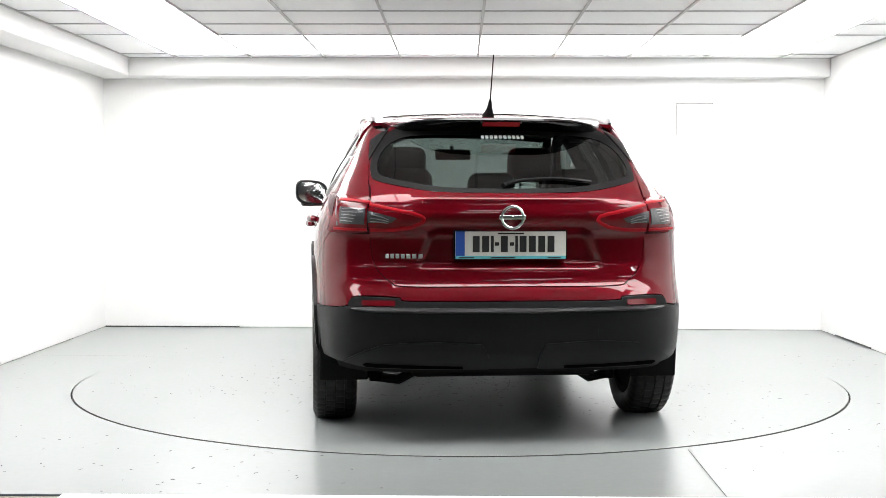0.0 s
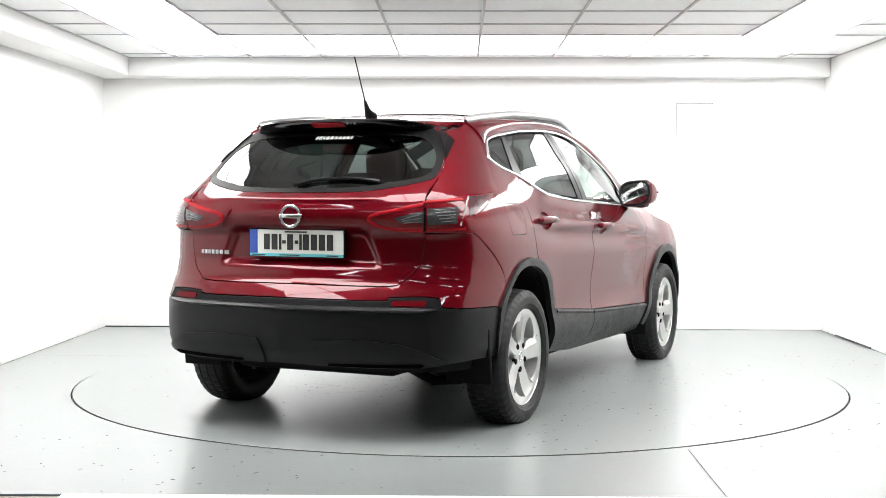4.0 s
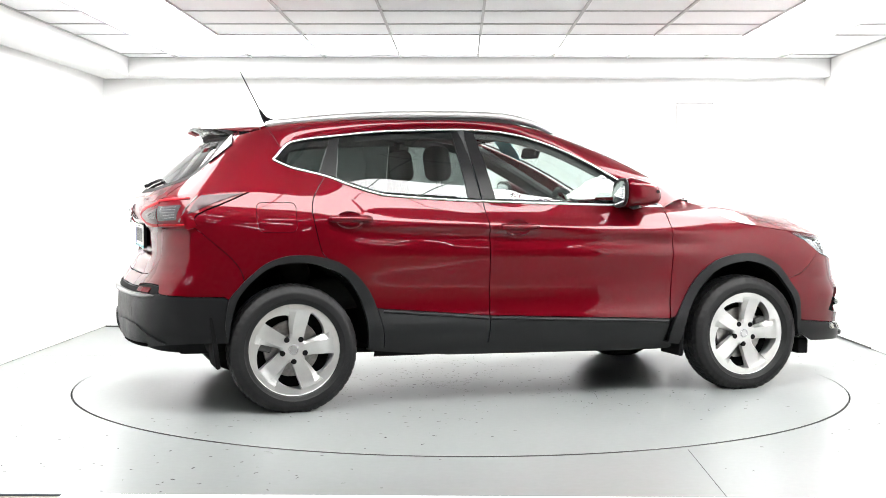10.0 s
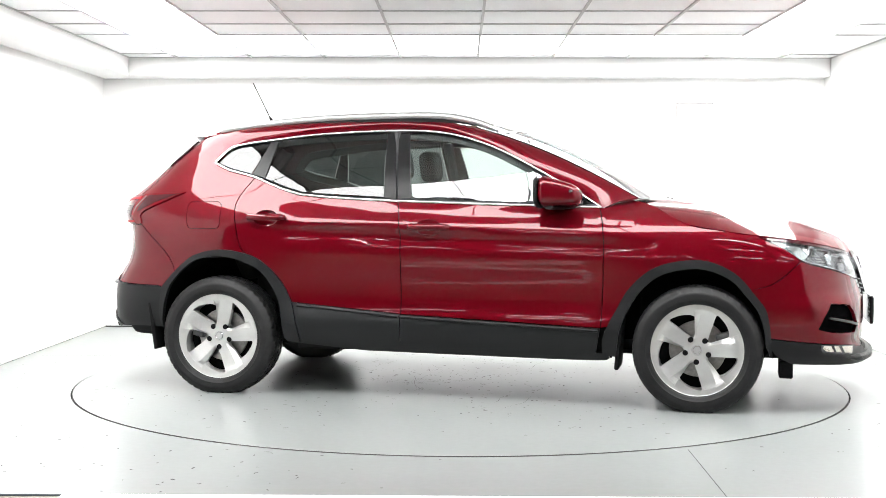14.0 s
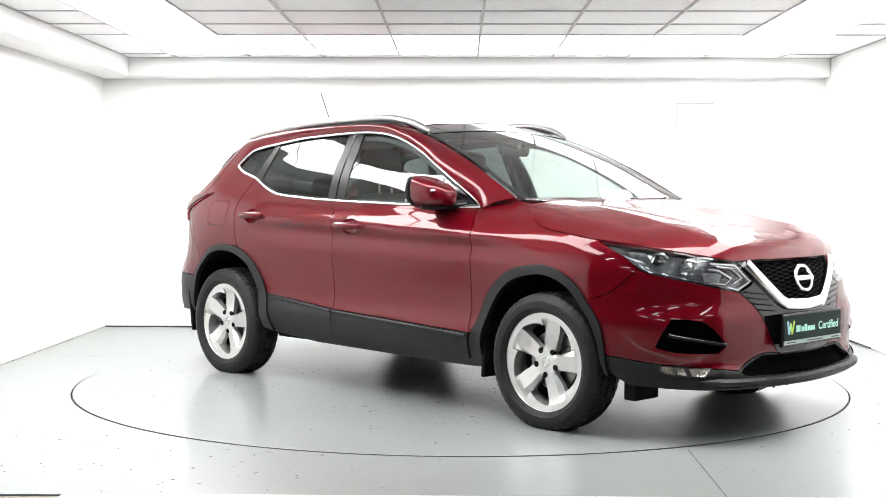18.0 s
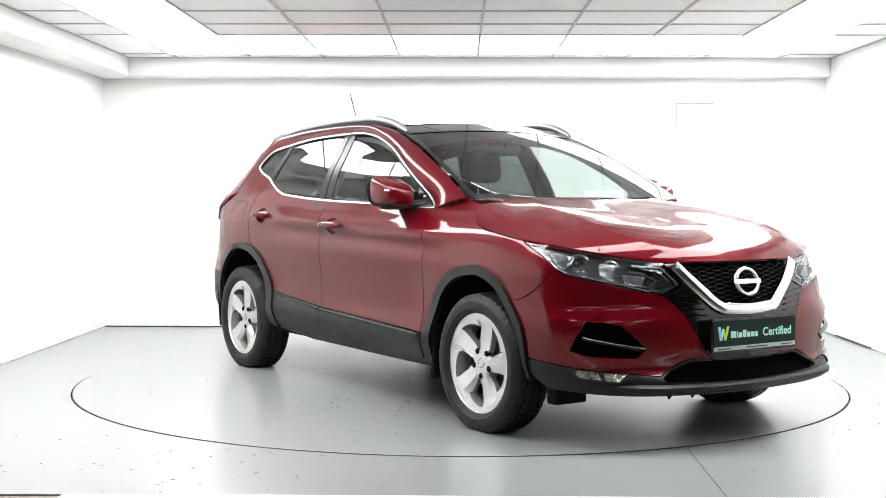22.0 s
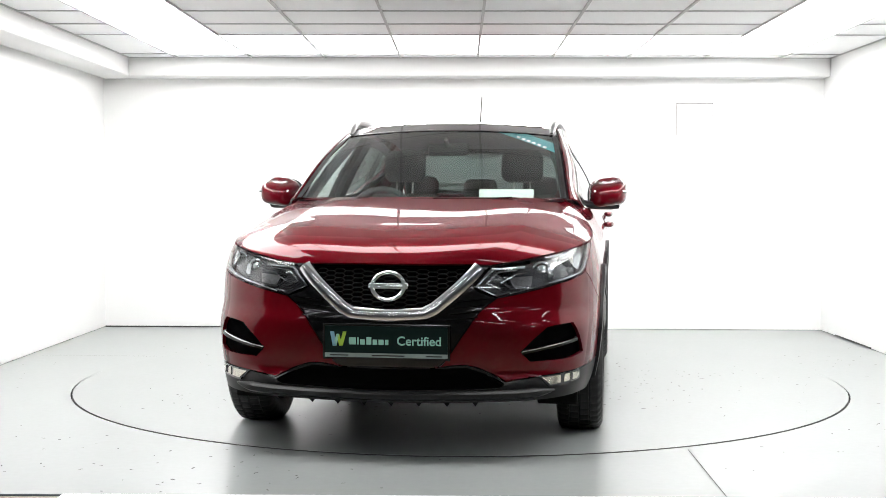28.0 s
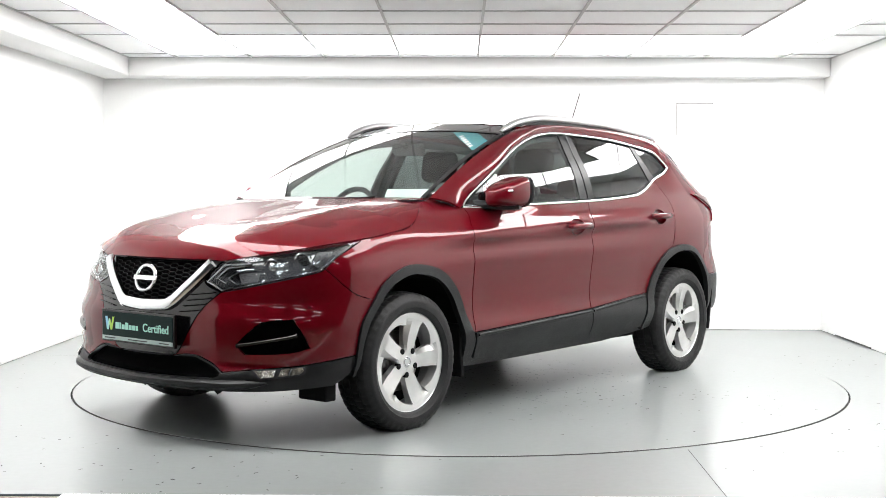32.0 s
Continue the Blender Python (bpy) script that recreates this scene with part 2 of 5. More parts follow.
def panel(name, f, pts, mat, parent, label="", step=.035, gap=.0027, depth=.016, lift=0.0, holes=(), bulge=0.0, away=None):
    """A sheet with turned-in edges, cut from the surface f along an outline."""
    pts = even(shrink(pts, gap) if gap else (pts if area(pts) > 0 else pts[::-1]), step)
    holes = [even(h if area(h) > 0 else h[::-1], step) for h in holes]
    xs, zs = [p[0] for p in pts], [p[1] for p in pts]
    grid = [(x, z) for x in np.arange(min(xs) + step * .5, max(xs), step) for z in np.arange(min(zs) + step * .5, max(zs), step)]
    loops = [pts, *holes]
    flat = [p for lp in loops for p in lp]
    if grid:
        g = np.array(grid)
        keep = inside(pts, g)
        for h in holes:
            keep &= ~inside(h, g)
        edge = np.array(flat)
        keep &= (((g[:, None, :] - edge[None]) ** 2).sum(2).min(1) > (step * .45) ** 2)
        grid = [tuple(q) for q in g[keep]]
    edges, k = [], 0
    for lp in loops:
        edges += [(k + i, k + (i + 1) % len(lp)) for i in range(len(lp))]
        k += len(lp)
    vs, _, fs, *_ = geometry.delaunay_2d_cdt([Vector(p) for p in flat + grid], edges, [], 0, 1e-6)
    vs = [tuple(v) for v in vs]
    mid = np.array([[sum(vs[i][c] for i in t) / 3 for c in (0, 1)] for t in fs])
    ok = inside(pts, mid)
    for h in holes:
        ok &= ~inside(h, mid)
    fs = [tuple(t) for t, o in zip(fs, ok) if o]
    fs = [t for t in fs if abs(area([vs[i] for i in t])) > 2e-7]
    P, N = [], []
    e = .0015
    for a, b in vs:
        p = Vector(f(a, b))
        n = (Vector(f(a + e, b)) - Vector(f(a - e, b))).cross(Vector(f(a, b + e)) - Vector(f(a, b - e)))
        n = n.normalized() if n.length > 1e-12 else Vector((0, 0, 1))
        out = Vector(away) if away else p - Vector((max(-1.3, min(1.1, p.x)) * .8, 0, .55))
        if n.dot(out) < 0:
            n = -n
        P.append(p)
        N.append(n)
    fs = [t if (P[t[1]] - P[t[0]]).cross(P[t[2]] - P[t[0]]).dot(N[t[0]] + N[t[1]] + N[t[2]]) > 0 else t[::-1] for t in fs]
    if bulge:
        edge = np.array(flat)
        for i, v in enumerate(vs):
            d = math.sqrt(((edge - np.array(v)) ** 2).sum(1).min())
            P[i] = P[i] + N[i] * bulge * (1 - math.exp(-d / .02))
    if lift:
        P = [p + n * lift for p, n in zip(P, N)]
    count = {}
    for t in fs:
        for i in range(3):
            count[(t[i], t[(i + 1) % 3])] = 1
    rim = [(a, b) for a, b in count if (b, a) not in count]
    V, NN, F = list(P), list(N), list(fs)
    if depth:
        for a, b in rim:
            out = (P[b] - P[a]).cross(N[a])
            out = out.normalized() if out.length > 1e-12 else N[a]
            k = len(V)
            V += [P[a], P[b], P[b] - N[b] * depth, P[a] - N[a] * depth]
            NN += [out] * 4
            F.append((k + 3, k + 2, k + 1, k))
    ob = mesh_object(name, V, F, mat, parent, normals=NN)
    if label:
        ob["label"] = label
    return ob


def ribbon(name, f, line, width, mat, parent, label="", height=.006, lift=.003, closed=False, taper=0):
    """A moulding of that width along a line on the surface f, thinner over `taper` points at each end."""
    pts = [Vector(f(a, b)) for a, b in line]
    n = len(pts)
    V, F = [], []
    e = .0015
    for i, (a, b) in enumerate(line):
        p = pts[i]
        nn = (Vector(f(a + e, b)) - Vector(f(a - e, b))).cross(Vector(f(a, b + e)) - Vector(f(a, b - e))).normalized()
        if nn.dot(p - Vector((max(-1.3, min(1.1, p.x)) * .8, 0, .55))) < 0:
            nn = -nn
        d = (pts[(i + 1) % n] if closed or i < n - 1 else p) - (pts[i - 1] if closed or i else p)
        thin = min(1.0, .12 + min(i, n - 1 - i) / taper) if taper else 1.0
        w = nn.cross(d).normalized() * width * thin
        base = p + nn * lift
        for k, h in ((-.5, -.6), (-.5, .35), (-.25, .9), (.25, .9), (.5, .35), (.5, -.6)):
            V.append(base + w * k + nn * height * thin * h)
    for i in range(n if closed else n - 1):
        for k in range(5):
            a, b = i * 6 + k, ((i + 1) % n) * 6 + k
            F.append((a, a + 1, b + 1, b))
    if not closed:
        F += [tuple(range(6))[::-1], tuple(range((n - 1) * 6, n * 6))]
    bm = bmesh.new()
    bv = [bm.verts.new(v) for v in V]
    for t in F:
        bm.faces.new([bv[i] for i in t])
    bmesh.ops.recalc_face_normals(bm, faces=bm.faces)
    return part(name, bm, mat, parent, label, smooth=True, angle=50)


def strip(n, a0, a1, b0, b1):
    return ([(a0 + (a1 - a0) * k / n, b0) for k in range(n)] + [(a1, b0 + (b1 - b0) * k / n) for k in range(n)]
            + [(a1 - (a1 - a0) * k / n, b1) for k in range(n)] + [(a0, b1 - (b1 - b0) * k / n) for k in range(n)])


# -- shape of the car body: plan slices at each height, ends closed by cubic curves --
def curve(*knots):
    """A smooth curve through (x, value) knots without overshoot."""
    xs, ys = [k[0] for k in knots], [k[1] for k in knots]
    n = len(xs)
    d = [(ys[i + 1] - ys[i]) / (xs[i + 1] - xs[i]) for i in range(n - 1)]
    m = [d[0]] + [0 if d[i - 1] * d[i] <= 0 else 2 * d[i - 1] * d[i] / (d[i - 1] + d[i]) for i in range(1, n - 1)] + [d[-1]]

    def at(x):
        if x <= xs[0]:
            return ys[0]
        if x >= xs[-1]:
            return ys[-1]
        i = 0
        while x > xs[i + 1]:
            i += 1
        h = xs[i + 1] - xs[i]
        t = (x - xs[i]) / h
        return (ys[i] * (1 + 2 * t) * (1 - t) ** 2 + m[i] * h * t * (1 - t) ** 2
                + ys[i + 1] * t * t * (3 - 2 * t) + m[i + 1] * h * t * t * (t - 1))
    return at


def ease(a, b, x):
    t = min(1, max(0, (x - a) / (b - a)))
    return t * t * (3 - 2 * t)


DOOR_W = curve((.20, .79), (.30, .845), (.42, .886), (.455, .881), (.485, .873), (.515, .867), (.55, .864), (.61, .866), (.75, .882), (.805, .888), (.835, .8845), (.86, .8785), (.885, .8745), (.91, .880), (.935, .892), (.950, .889), (.975, .878), (1.0, .862), (1.02, .851),
               (1.06, .838), (1.10, .827), (1.15, .809), (1.20, .789), (1.25, .765), (1.30, .736), (1.35, .702), (1.42, .660), (1.48, .618), (1.53, .55))
FENDER_W = curve((.20, .84), (.42, .885), (.60, .895), (.75, .892), (.83, .880), (.89, .864), (.94, .845), (1.0, .802), (1.08, .705))
QUARTER_W = curve((.20, .80), (.30, .840), (.36, .868), (.42, .885), (.60, .893), (.75, .892), (.88, .890), (.97, .878), (1.04, .855), (1.10, .826),
                  (1.16, .791), (1.25, .739), (1.35, .685), (1.42, .646), (1.48, .600), (1.53, .52))
NOSE_X = curve((.14, 2.16), (.22, 2.225), (.30, 2.235), (.36, 2.20), (.45, 2.205), (.56, 2.205), (.65, 2.188), (.75, 2.165), (.82, 2.138), (.90, 2.06), (1.0, 1.9))
TAIL_X = curve((.20, -2.02), (.30, -2.085), (.35, -2.118), (.41, -2.138), (.50, -2.140), (.595, -2.132), (.63, -2.114), (.70, -2.068), (.715, -2.054), (.76, -2.036), (.82, -2.020), (.92, -2.020),
               (.965, -2.046), (1.02, -2.062), (1.075, -2.050), (1.105, -2.028), (1.14, -1.988), (1.2, -1.912), (1.3, -1.80), (1.4, -1.675), (1.48, -1.555), (1.53, -1.46))
XR, XF, LR, LF = -1.30, 1.30, 2.3, 2.2


def half_width(x, z):
    slope = .035 * (x + .15) * (1 - ease(1.04, 1.10, z)) * ease(.70, .90, z)
    w = DOOR_W(z + slope)
    w += (FENDER_W(z) - w) * ease(.70, 1.25, x)
    w += (QUARTER_W(z) - w) * ease(.75, 1.3, -x)
    if x > -.1:
        w -= .085 * ((x + .1) / .9) ** 1.6 * ease(1.0, 1.12, z) * (1 - .55 * ease(1.15, 1.45, z)) * (1 - ease(.85, 1.25, x))
    return w


def skin(s, z):
    """The right-hand body surface mirrored to y > 0: s runs from the tail's middle (XR - LR) to the nose's middle (XF + LF)."""
    if s > XF:
        t, w, x3 = min(1.0, (s - XF) / LF), half_width(XF, z), NOSE_X(z)
        low = ease(.64, .52, z)
        x0, h1, h2, dent = XF, .745 + .065 * low, .90 + .035 * low, .05 - .01 * low
    elif s < XR:
        t, w, x3 = min(1.0, (XR - s) / LR), half_width(XR, z), TAIL_X(z)
        x0, h1, h2, dent = XR, .93, .90, .035
        q = s - (XR - LR)
        x3 += .024 * ease(.43 + .6 * (.96 - z), .355 + .6 * (.96 - z), q) * ease(.775, .815, z) * (1 - ease(.938, .976, z))
        x3 -= .012 * math.exp(-((z - 1.098) / .013) ** 2) * ease(.66, .45, q)
    else:
        return s, half_width(s, z), z
    x1, y2 = x0 + h1 * (x3 - x0), h2 * w
    x2 = x3 - dent * (1 if s > 0 else -1)
    a, b, c, d = (1 - t) ** 3, 3 * t * (1 - t) ** 2, 3 * t * t * (1 - t), t ** 3
    return a * x0 + b * x1 + c * x2 + d * x3, a * w + b * w + c * y2, z


def right(s, z):
    x, y, z = skin(s, z)
    return x, -y, z


def left(s, z):
    return skin(s, z)


def nose(q, z):
    """The front, q metres to the left of its middle, along the surface."""
    x, y, z = skin(XF + LF - abs(q), z)
    return x, math.copysign(y, q), z


def tail(q, z):
    x, y, z = skin(XR - LR + abs(q), z)
    return x, math.copysign(y, q), z


HOOD_MID_X = curve((0, 1.10), (.5, 1.66), (.85, 2.015), (1, 2.140))
HOOD_MID_Z = curve((0, 1.106), (.18, 1.071), (.41, 1.026), (.585, .990), (.70, .967), (.81, .936), (.885, .909), (.95, .871), (1, .820))
CREST_V, CREST_H = curve((0, .66), (.4, .62), (.7, .64), (.85, .68), (.95, .76), (1, .80)), curve((0, .0), (.12, .009), (.4, .020), (.58, .024), (.7, .023), (.8, .018), (.9, .010), (1, .0))
HOOD_EDGE_S = curve((0, .95), (.12, 1.075), (.32, 1.285), (.5, 1.482), (.66, 1.70), (.80, 2.15), (.92, 2.75), (1, 3.02))
HOOD_EDGE_Z = curve((0, 1.10), (.12, 1.062), (.32, .962), (.5, .940), (.66, .920), (.80, .893), (.92, .846), (1, .818))

HOOD_ROLL = curve((0, 4.6), (.15, 6.5), (.35, 8.0), (.65, 7.0), (.85, 5.5), (1, 5.0))


def hood(u, v):
    """u from the windscreen (0) to the nose (1), v from right (-1) to left (1)."""
    k, a = abs(v) ** HOOD_ROLL(u), abs(v)
    ex, ey, ez = skin(HOOD_EDGE_S(u), HOOD_EDGE_Z(u))
    x = HOOD_MID_X(u) + (ex - HOOD_MID_X(u)) * v * v
    z = HOOD_MID_Z(u) + (ez - HOOD_MID_Z(u)) * k
    crest = CREST_V(u)
    z += CREST_H(u) * (ease(1, .0, (crest - a) / .55) if a < crest else max(0.0, 1 - (a - crest) / (1 - crest)) ** 2.2)
    return x, v * ey, z


def windscreen(u, v):
    """u from the bonnet (0) to the roof (1)."""
    ex, ey, ez = 1.0 - .905 * u, .722 - .112 * u, 1.102 + .392 * u + .032 * math.sin(math.pi * u)
    mx, mz = 1.145 - .995 * u, 1.083 + .447 * u + .042 * math.sin(math.pi * u)
    k = v * v
    return mx + (ex - mx) * k, v * ey, mz + (ez - mz) * k


ROOF_EDGE = curve((-1.56, 1.455), (-1.38, 1.483), (-1.26, 1.501), (-.79, 1.526), (-.35, 1.529), (-.008, 1.520), (.15, 1.494))


def roof(x, v):
    y = .597 + .016 * (1 - ((x + .6) / .9) ** 2)
    ez = ROOF_EDGE(x)
    back = .07 * v * v if x > -.3 else 0
    return x - back * ease(-.3, .12, x), v * y, ez + (.030 - .013 * ease(-1.0, -1.4, x)) * (1 - v * v)


WINDOW_TOP = curve((-1.47, 1.296), (-1.38, 1.362), (-1.25, 1.404), (-1.06, 1.430), (-.78, 1.460), (-.35, 1.477), (-.10, 1.465), (.09, 1.424), (.27, 1.357),
                   (.45, 1.266), (.63, 1.164), (.72, 1.112), (.83, 1.050))


def cant(s, v):
    """The side of the roof and the windscreen pillar: s runs along x, v from the windows (0) to the roof (1)."""
    a = skin(s, WINDOW_TOP(s))
    if s > .10:
        b = windscreen(max(0.0, 1 - (s - .10) / .73), 1)
    else:
        b = roof(s - .02, 1)
    k = 4 * v * (1 - v)
    return (a[0] + (b[0] - a[0]) * v, a[1] + (b[1] - a[1]) * v + .010 * k, a[2] + (b[2] - a[2]) * v + .012 * k)


# ---- the studio bay ----
def quad_wall(name, base, z0, z1, thick, mat, label, holes=()):
    """A wall along two floor points, thick to the right of its run."""
    (x0, y0), (x1, y1) = base
    d = Vector((x1 - x0, y1 - y0, 0)).normalized()
    n = Vector((d.y, -d.x, 0)) * thick
    bm = bmesh.new()
    low = [Vector((x0, y0, z0)), Vector((x1, y1, z0)), Vector((x1, y1, z0)) + n, Vector((x0, y0, z0)) + n]
    a = [bm.verts.new(v) for v in low]
    b = [bm.verts.new(v + Vector((0, 0, z1 - z0))) for v in low]
    bm.faces.new(a[::-1]), bm.faces.new(b)
    for i in range(4):
        bm.faces.new((a[i], a[(i + 1) % 4], b[(i + 1) % 4], b[i]))
    bmesh.ops.recalc_face_normals(bm, faces=bm.faces)
    return tagged(part(name, bm, mat, None), label, "wall", kind="structure")


CEIL, FRONT = 2.236, -2.965
quad_wall("wall_back", ((3.16, 2.829), (-3.16, 2.931)), 0, CEIL + .1, .15, WALL, "white painted back wall of the bay")
quad_wall("wall_left", ((-3.0, 2.932), (-3.0, FRONT)), 0, CEIL + .1, .15, WALL, "white painted side wall of the bay")
quad_wall("wall_right", ((3.02, FRONT), (3.02, 2.835)), 0, CEIL + .1, .15, WALL, "white painted side wall of the bay")


def slab(name, x0, x1, y0, y1, z0, z1, mat, label, category, kind="structure", bevel=0.0, parent=None):
    bm = box(bmesh.new(), x0, x1, y0, y1, z0, z1, bevel)
    ob = part(name, bm, mat, parent, smooth=bevel > 0)
    if parent is None:
        tagged(ob, label, category, kind=kind)
    return ob


# floor with a round cut for the turntable
R_TABLE, LOW = 2.272, -.004
bm = bmesh.new()
n = 160
inner = [bm.verts.new((R_TABLE * math.cos(math.tau * k / n), R_TABLE * math.sin(math.tau * k / n), LOW)) for k in range(n)]
X0, X1, Y0, Y1 = -3.14, 3.16, FRONT, 3.05


def border(a):
    c, s = math.cos(a), math.sin(a)
    r = min((X1 if c > 0 else X0) / c if abs(c) > 1e-9 else 1e9, (Y1 if s > 0 else Y0) / s if abs(s) > 1e-9 else 1e9)
    return (r * c, r * s, LOW)


outer = [bm.verts.new(border(math.tau * k / n)) for k in range(n)]
lower = [bm.verts.new(v.co - Vector((0, 0, .06))) for v in inner]
for k in range(n):
    j = (k + 1) % n
    bm.faces.new((inner[k], outer[k], outer[j], inner[j]))
    bm.faces.new((inner[k], inner[j], lower[j], lower[k]))
floor = tagged(part("floor", bm, FLOOR, None), "light grey painted studio floor, worn and glossy", "floor", kind="structure")
bm = bmesh.new()
lathe(bm, [(0, 0), (R_TABLE - .012, 0), (R_TABLE - .010, -.0012)], n)
bmesh.ops.rotate(bm, verts=bm.verts, cent=(0, 0, 0), matrix=Matrix.Rotation(radians(90), 3, "X"))
turntable = tagged(part("turntable", bm, FLOOR, None), "round grey painted turntable let into the floor", "turntable")
bm = bmesh.new()
lathe(bm, [(R_TABLE - .010, -.0012), (R_TABLE - .0095, -.06)], n)
bmesh.ops.rotate(bm, verts=bm.verts, cent=(0, 0, 0), matrix=Matrix.Rotation(radians(90), 3, "X"))
part("rim", bm, GROOVE, turntable, "black worn rim of the turntable")
bm = bmesh.new()
lathe(bm, [(R_TABLE + .02, -.055), (0, -.055)], n)
bmesh.ops.rotate(bm, verts=bm.verts, cent=(0, 0, 0), matrix=Matrix.Rotation(radians(90), 3, "X"))
tagged(part("turntable_pit", bm, GROOVE, None), "dark gap under the turntable rim", "pit", kind="structure")
slab("threshold_strip", -1.48, 3.1, FRONT - .12, FRONT, -.04, -.002, TRIM, "white threshold strip at the bay's opening", "threshold")

# ceiling of tiles, with light panels
CX = [-2.71, -2.31, -1.70, -1.10, -.482, .142, .748, 1.362, 1.980, 2.594, 3.02]
CY = [2.66, 2.385, 1.20, .655, .075, -.525, -1.125, -1.725, -2.325, FRONT]
bm = bmesh.new()
glow_side, glow_back = [], []
for i in range(len(CX) - 1):
    for j in range(len(CY) - 1):
        cell = (CX[i] + .006, CX[i + 1] - .006, CY[j + 1] + .005, CY[j] - .005)
        if i in (1, 8) and j >= 1:
            glow_side.append(cell)
        elif j == 1 and 2 <= i <= 7:
            glow_back.append(cell)
        elif j == 7 and 2 <= i <= 7:
            glow_side.append(cell)
        else:
            box(bm, *cell, CEIL + .004, CEIL + .02)
tagged(part("ceiling", bm, CEILING, None), "white suspended ceiling of square tiles", "ceiling", kind="structure")
grid = tagged(new("ceiling_grid"), "white metal ceiling grid", "ceiling grid", kind="structure")
for x in CX:
    part("grid_bar", box(bmesh.new(), x - .008, x + .008, FRONT, 2.66, CEIL - .006, CEIL + .022), CEILING_GRID, grid)
for y in CY:
    part("grid_bar", box(bmesh.new(), -2.71, 3.02, y - .007, y + .007, CEIL - .004, CEIL + .024), CEILING_GRID, grid)
for cells, mat, label in ((glow_side, LIGHT_PANEL, "bright square ceiling light panel"), (glow_back, BACK_PANEL, "long glowing ceiling light panel")):
    for c in cells:
        lamp = tagged(new("ceiling_light"), label, "ceiling light", "ceiling light panels")
        lamp.location = ((c[0] + c[1]) / 2, (c[2] + c[3]) / 2, CEIL)
        w, h = (c[1] - c[0]) / 2, (c[3] - c[2]) / 2
        part("diffuser", box(bmesh.new(), -w, w, -h, h, .002, .012), mat, lamp, "glowing white diffuser")
        part("frame", box(bmesh.new(), -w, w, -h, h, .014, .05, .004), CEILING_GRID, lamp)
slab("ceiling_slab", -3.14, 3.16, FRONT, 3.05, CEIL + .06, CEIL + .16, HALL_WALL, "dark slab over the bay", "ceiling")
slab("beam_left", -3.0, -2.71, FRONT, 2.66, 2.088, CEIL + .05, WALL, "white boxed beam along the side wall", "beam", bevel=.012)
slab("beam_back", -3.0, 3.02, 2.66, 2.95, 2.088, CEIL + .05, WALL, "white boxed beam along the back wall", "beam", bevel=.012)

# the dim hall outside the bay
slab("hall_floor", -9, 9, -13, FRONT, -.1, -.012, HALL_FLOOR, "brown painted hall floor", "floor")
slab("hall_wall_far", -9, 9, -13.2, -13, 0, 4.2, HALL_WALL, "grey far wall of the hall", "wall")
slab("hall_wall_left", -9.2, -9, -13, FRONT, 0, 4.2, HALL_WALL, "grey side wall of the hall", "wall")
slab("hall_wall_right", 9, 9.2, -13, FRONT, 0, 4.2, HALL_WALL, "grey side wall of the hall", "wall")
slab("hall_ceiling", -9.2, 9.2, -13.2, FRONT, 4.2, 4.3, HALL_WALL, "grey hall ceiling", "ceiling")
slab("hall_front_left", -9, -3.115, FRONT, FRONT + .15, 0, 4.2, HALL_WALL, "grey hall wall beside the bay", "wall")
slab("hall_front_right", 3.115, 9, FRONT, FRONT + .15, 0, 4.2, HALL_WALL, "grey hall wall beside the bay", "wall")
slab("hall_front_top", -3.115, 3.115, FRONT, FRONT + .15, CEIL + .17, 4.2, HALL_WALL, "grey hall wall over the bay's opening", "wall")
for x in (-4.2, -1.4, 1.4, 4.2):
    for y in (-4.6, -6.4, -8.2):
        t = tagged(new("tube_light"), "slim fluorescent tube light under the hall ceiling", "tube light", "hall tube lights")
        t.location = (x, y, 3.2)
        part("tube", tube(bmesh.new(), [(-.75, 0, 0), (.75, 0, 0)], .014), TUBE, t, "glowing white tube", smooth=True)
        part("rod", tube(bmesh.new(), [(0, 0, .11), (0, 0, 1.0)], .008, 6), TRIM, t)
        part("batten", box(bmesh.new(), -.78, .78, -.04, .04, .02, .12), TRIM, t)


# ---- small marks of the bay ----
slab("skirting_back", -2.99, -1.855, 2.893, 2.903, LOW, .006, SKIRT, "thin black seal along the back wall", "skirting")
slab("skirting_right", 3.008, 3.017, 1.55, 2.40, 0, .009, SKIRT, "thin black seal along the side wall", "skirting")
hatch = tagged(new("wall_hatch"), "small white access hatch in the back wall", "hatch")
hatch.location = (1.953, 2.845, 1.733)
hatch.rotation_euler = (0, 0, radians(-.92))
part("hatch_door", box(bmesh.new(), -.146, .146, -.004, .006, -.146, .146, .002), WALL, hatch)
for x0, x1, z0, z1 in ((-.153, .153, .146, .154), (-.152, -.148, -.12, .154), (.147, .153, .03, .154)):
    part("hatch_edge", box(bmesh.new(), x0, x1, -.0065, .006, z0, z1), HATCH, hatch)
rnd = random.Random(5)
seam = bmesh.new()
for (xa, ya), (xb, yb) in (((1.01, -2.10), (.995, -2.96)), ((-2.9, 1.02), (-2.0, .98)), ((1.30, 1.62), (1.62, 1.55)), ((1.5, .32), (2.0, .42))):
    d = Vector((xb - xa, yb - ya, 0))
    nrm = Vector((-d.y, d.x, 0)).normalized() * .0019
    vs = [seam.verts.new(p) for p in (Vector((xa, ya, .0022 + LOW)) - nrm, Vector((xb, yb, .0022 + LOW)) - nrm, Vector((xb, yb, .0022 + LOW)) + nrm, Vector((xa, ya, .0022 + LOW)) + nrm)]
    seam.faces.new(vs)
bmesh.ops.recalc_face_normals(seam, faces=seam.faces)
tagged(part("floor_seams", seam, SCUFF, None), "thin dark seams in the painted floor", "seam", kind="stuff")


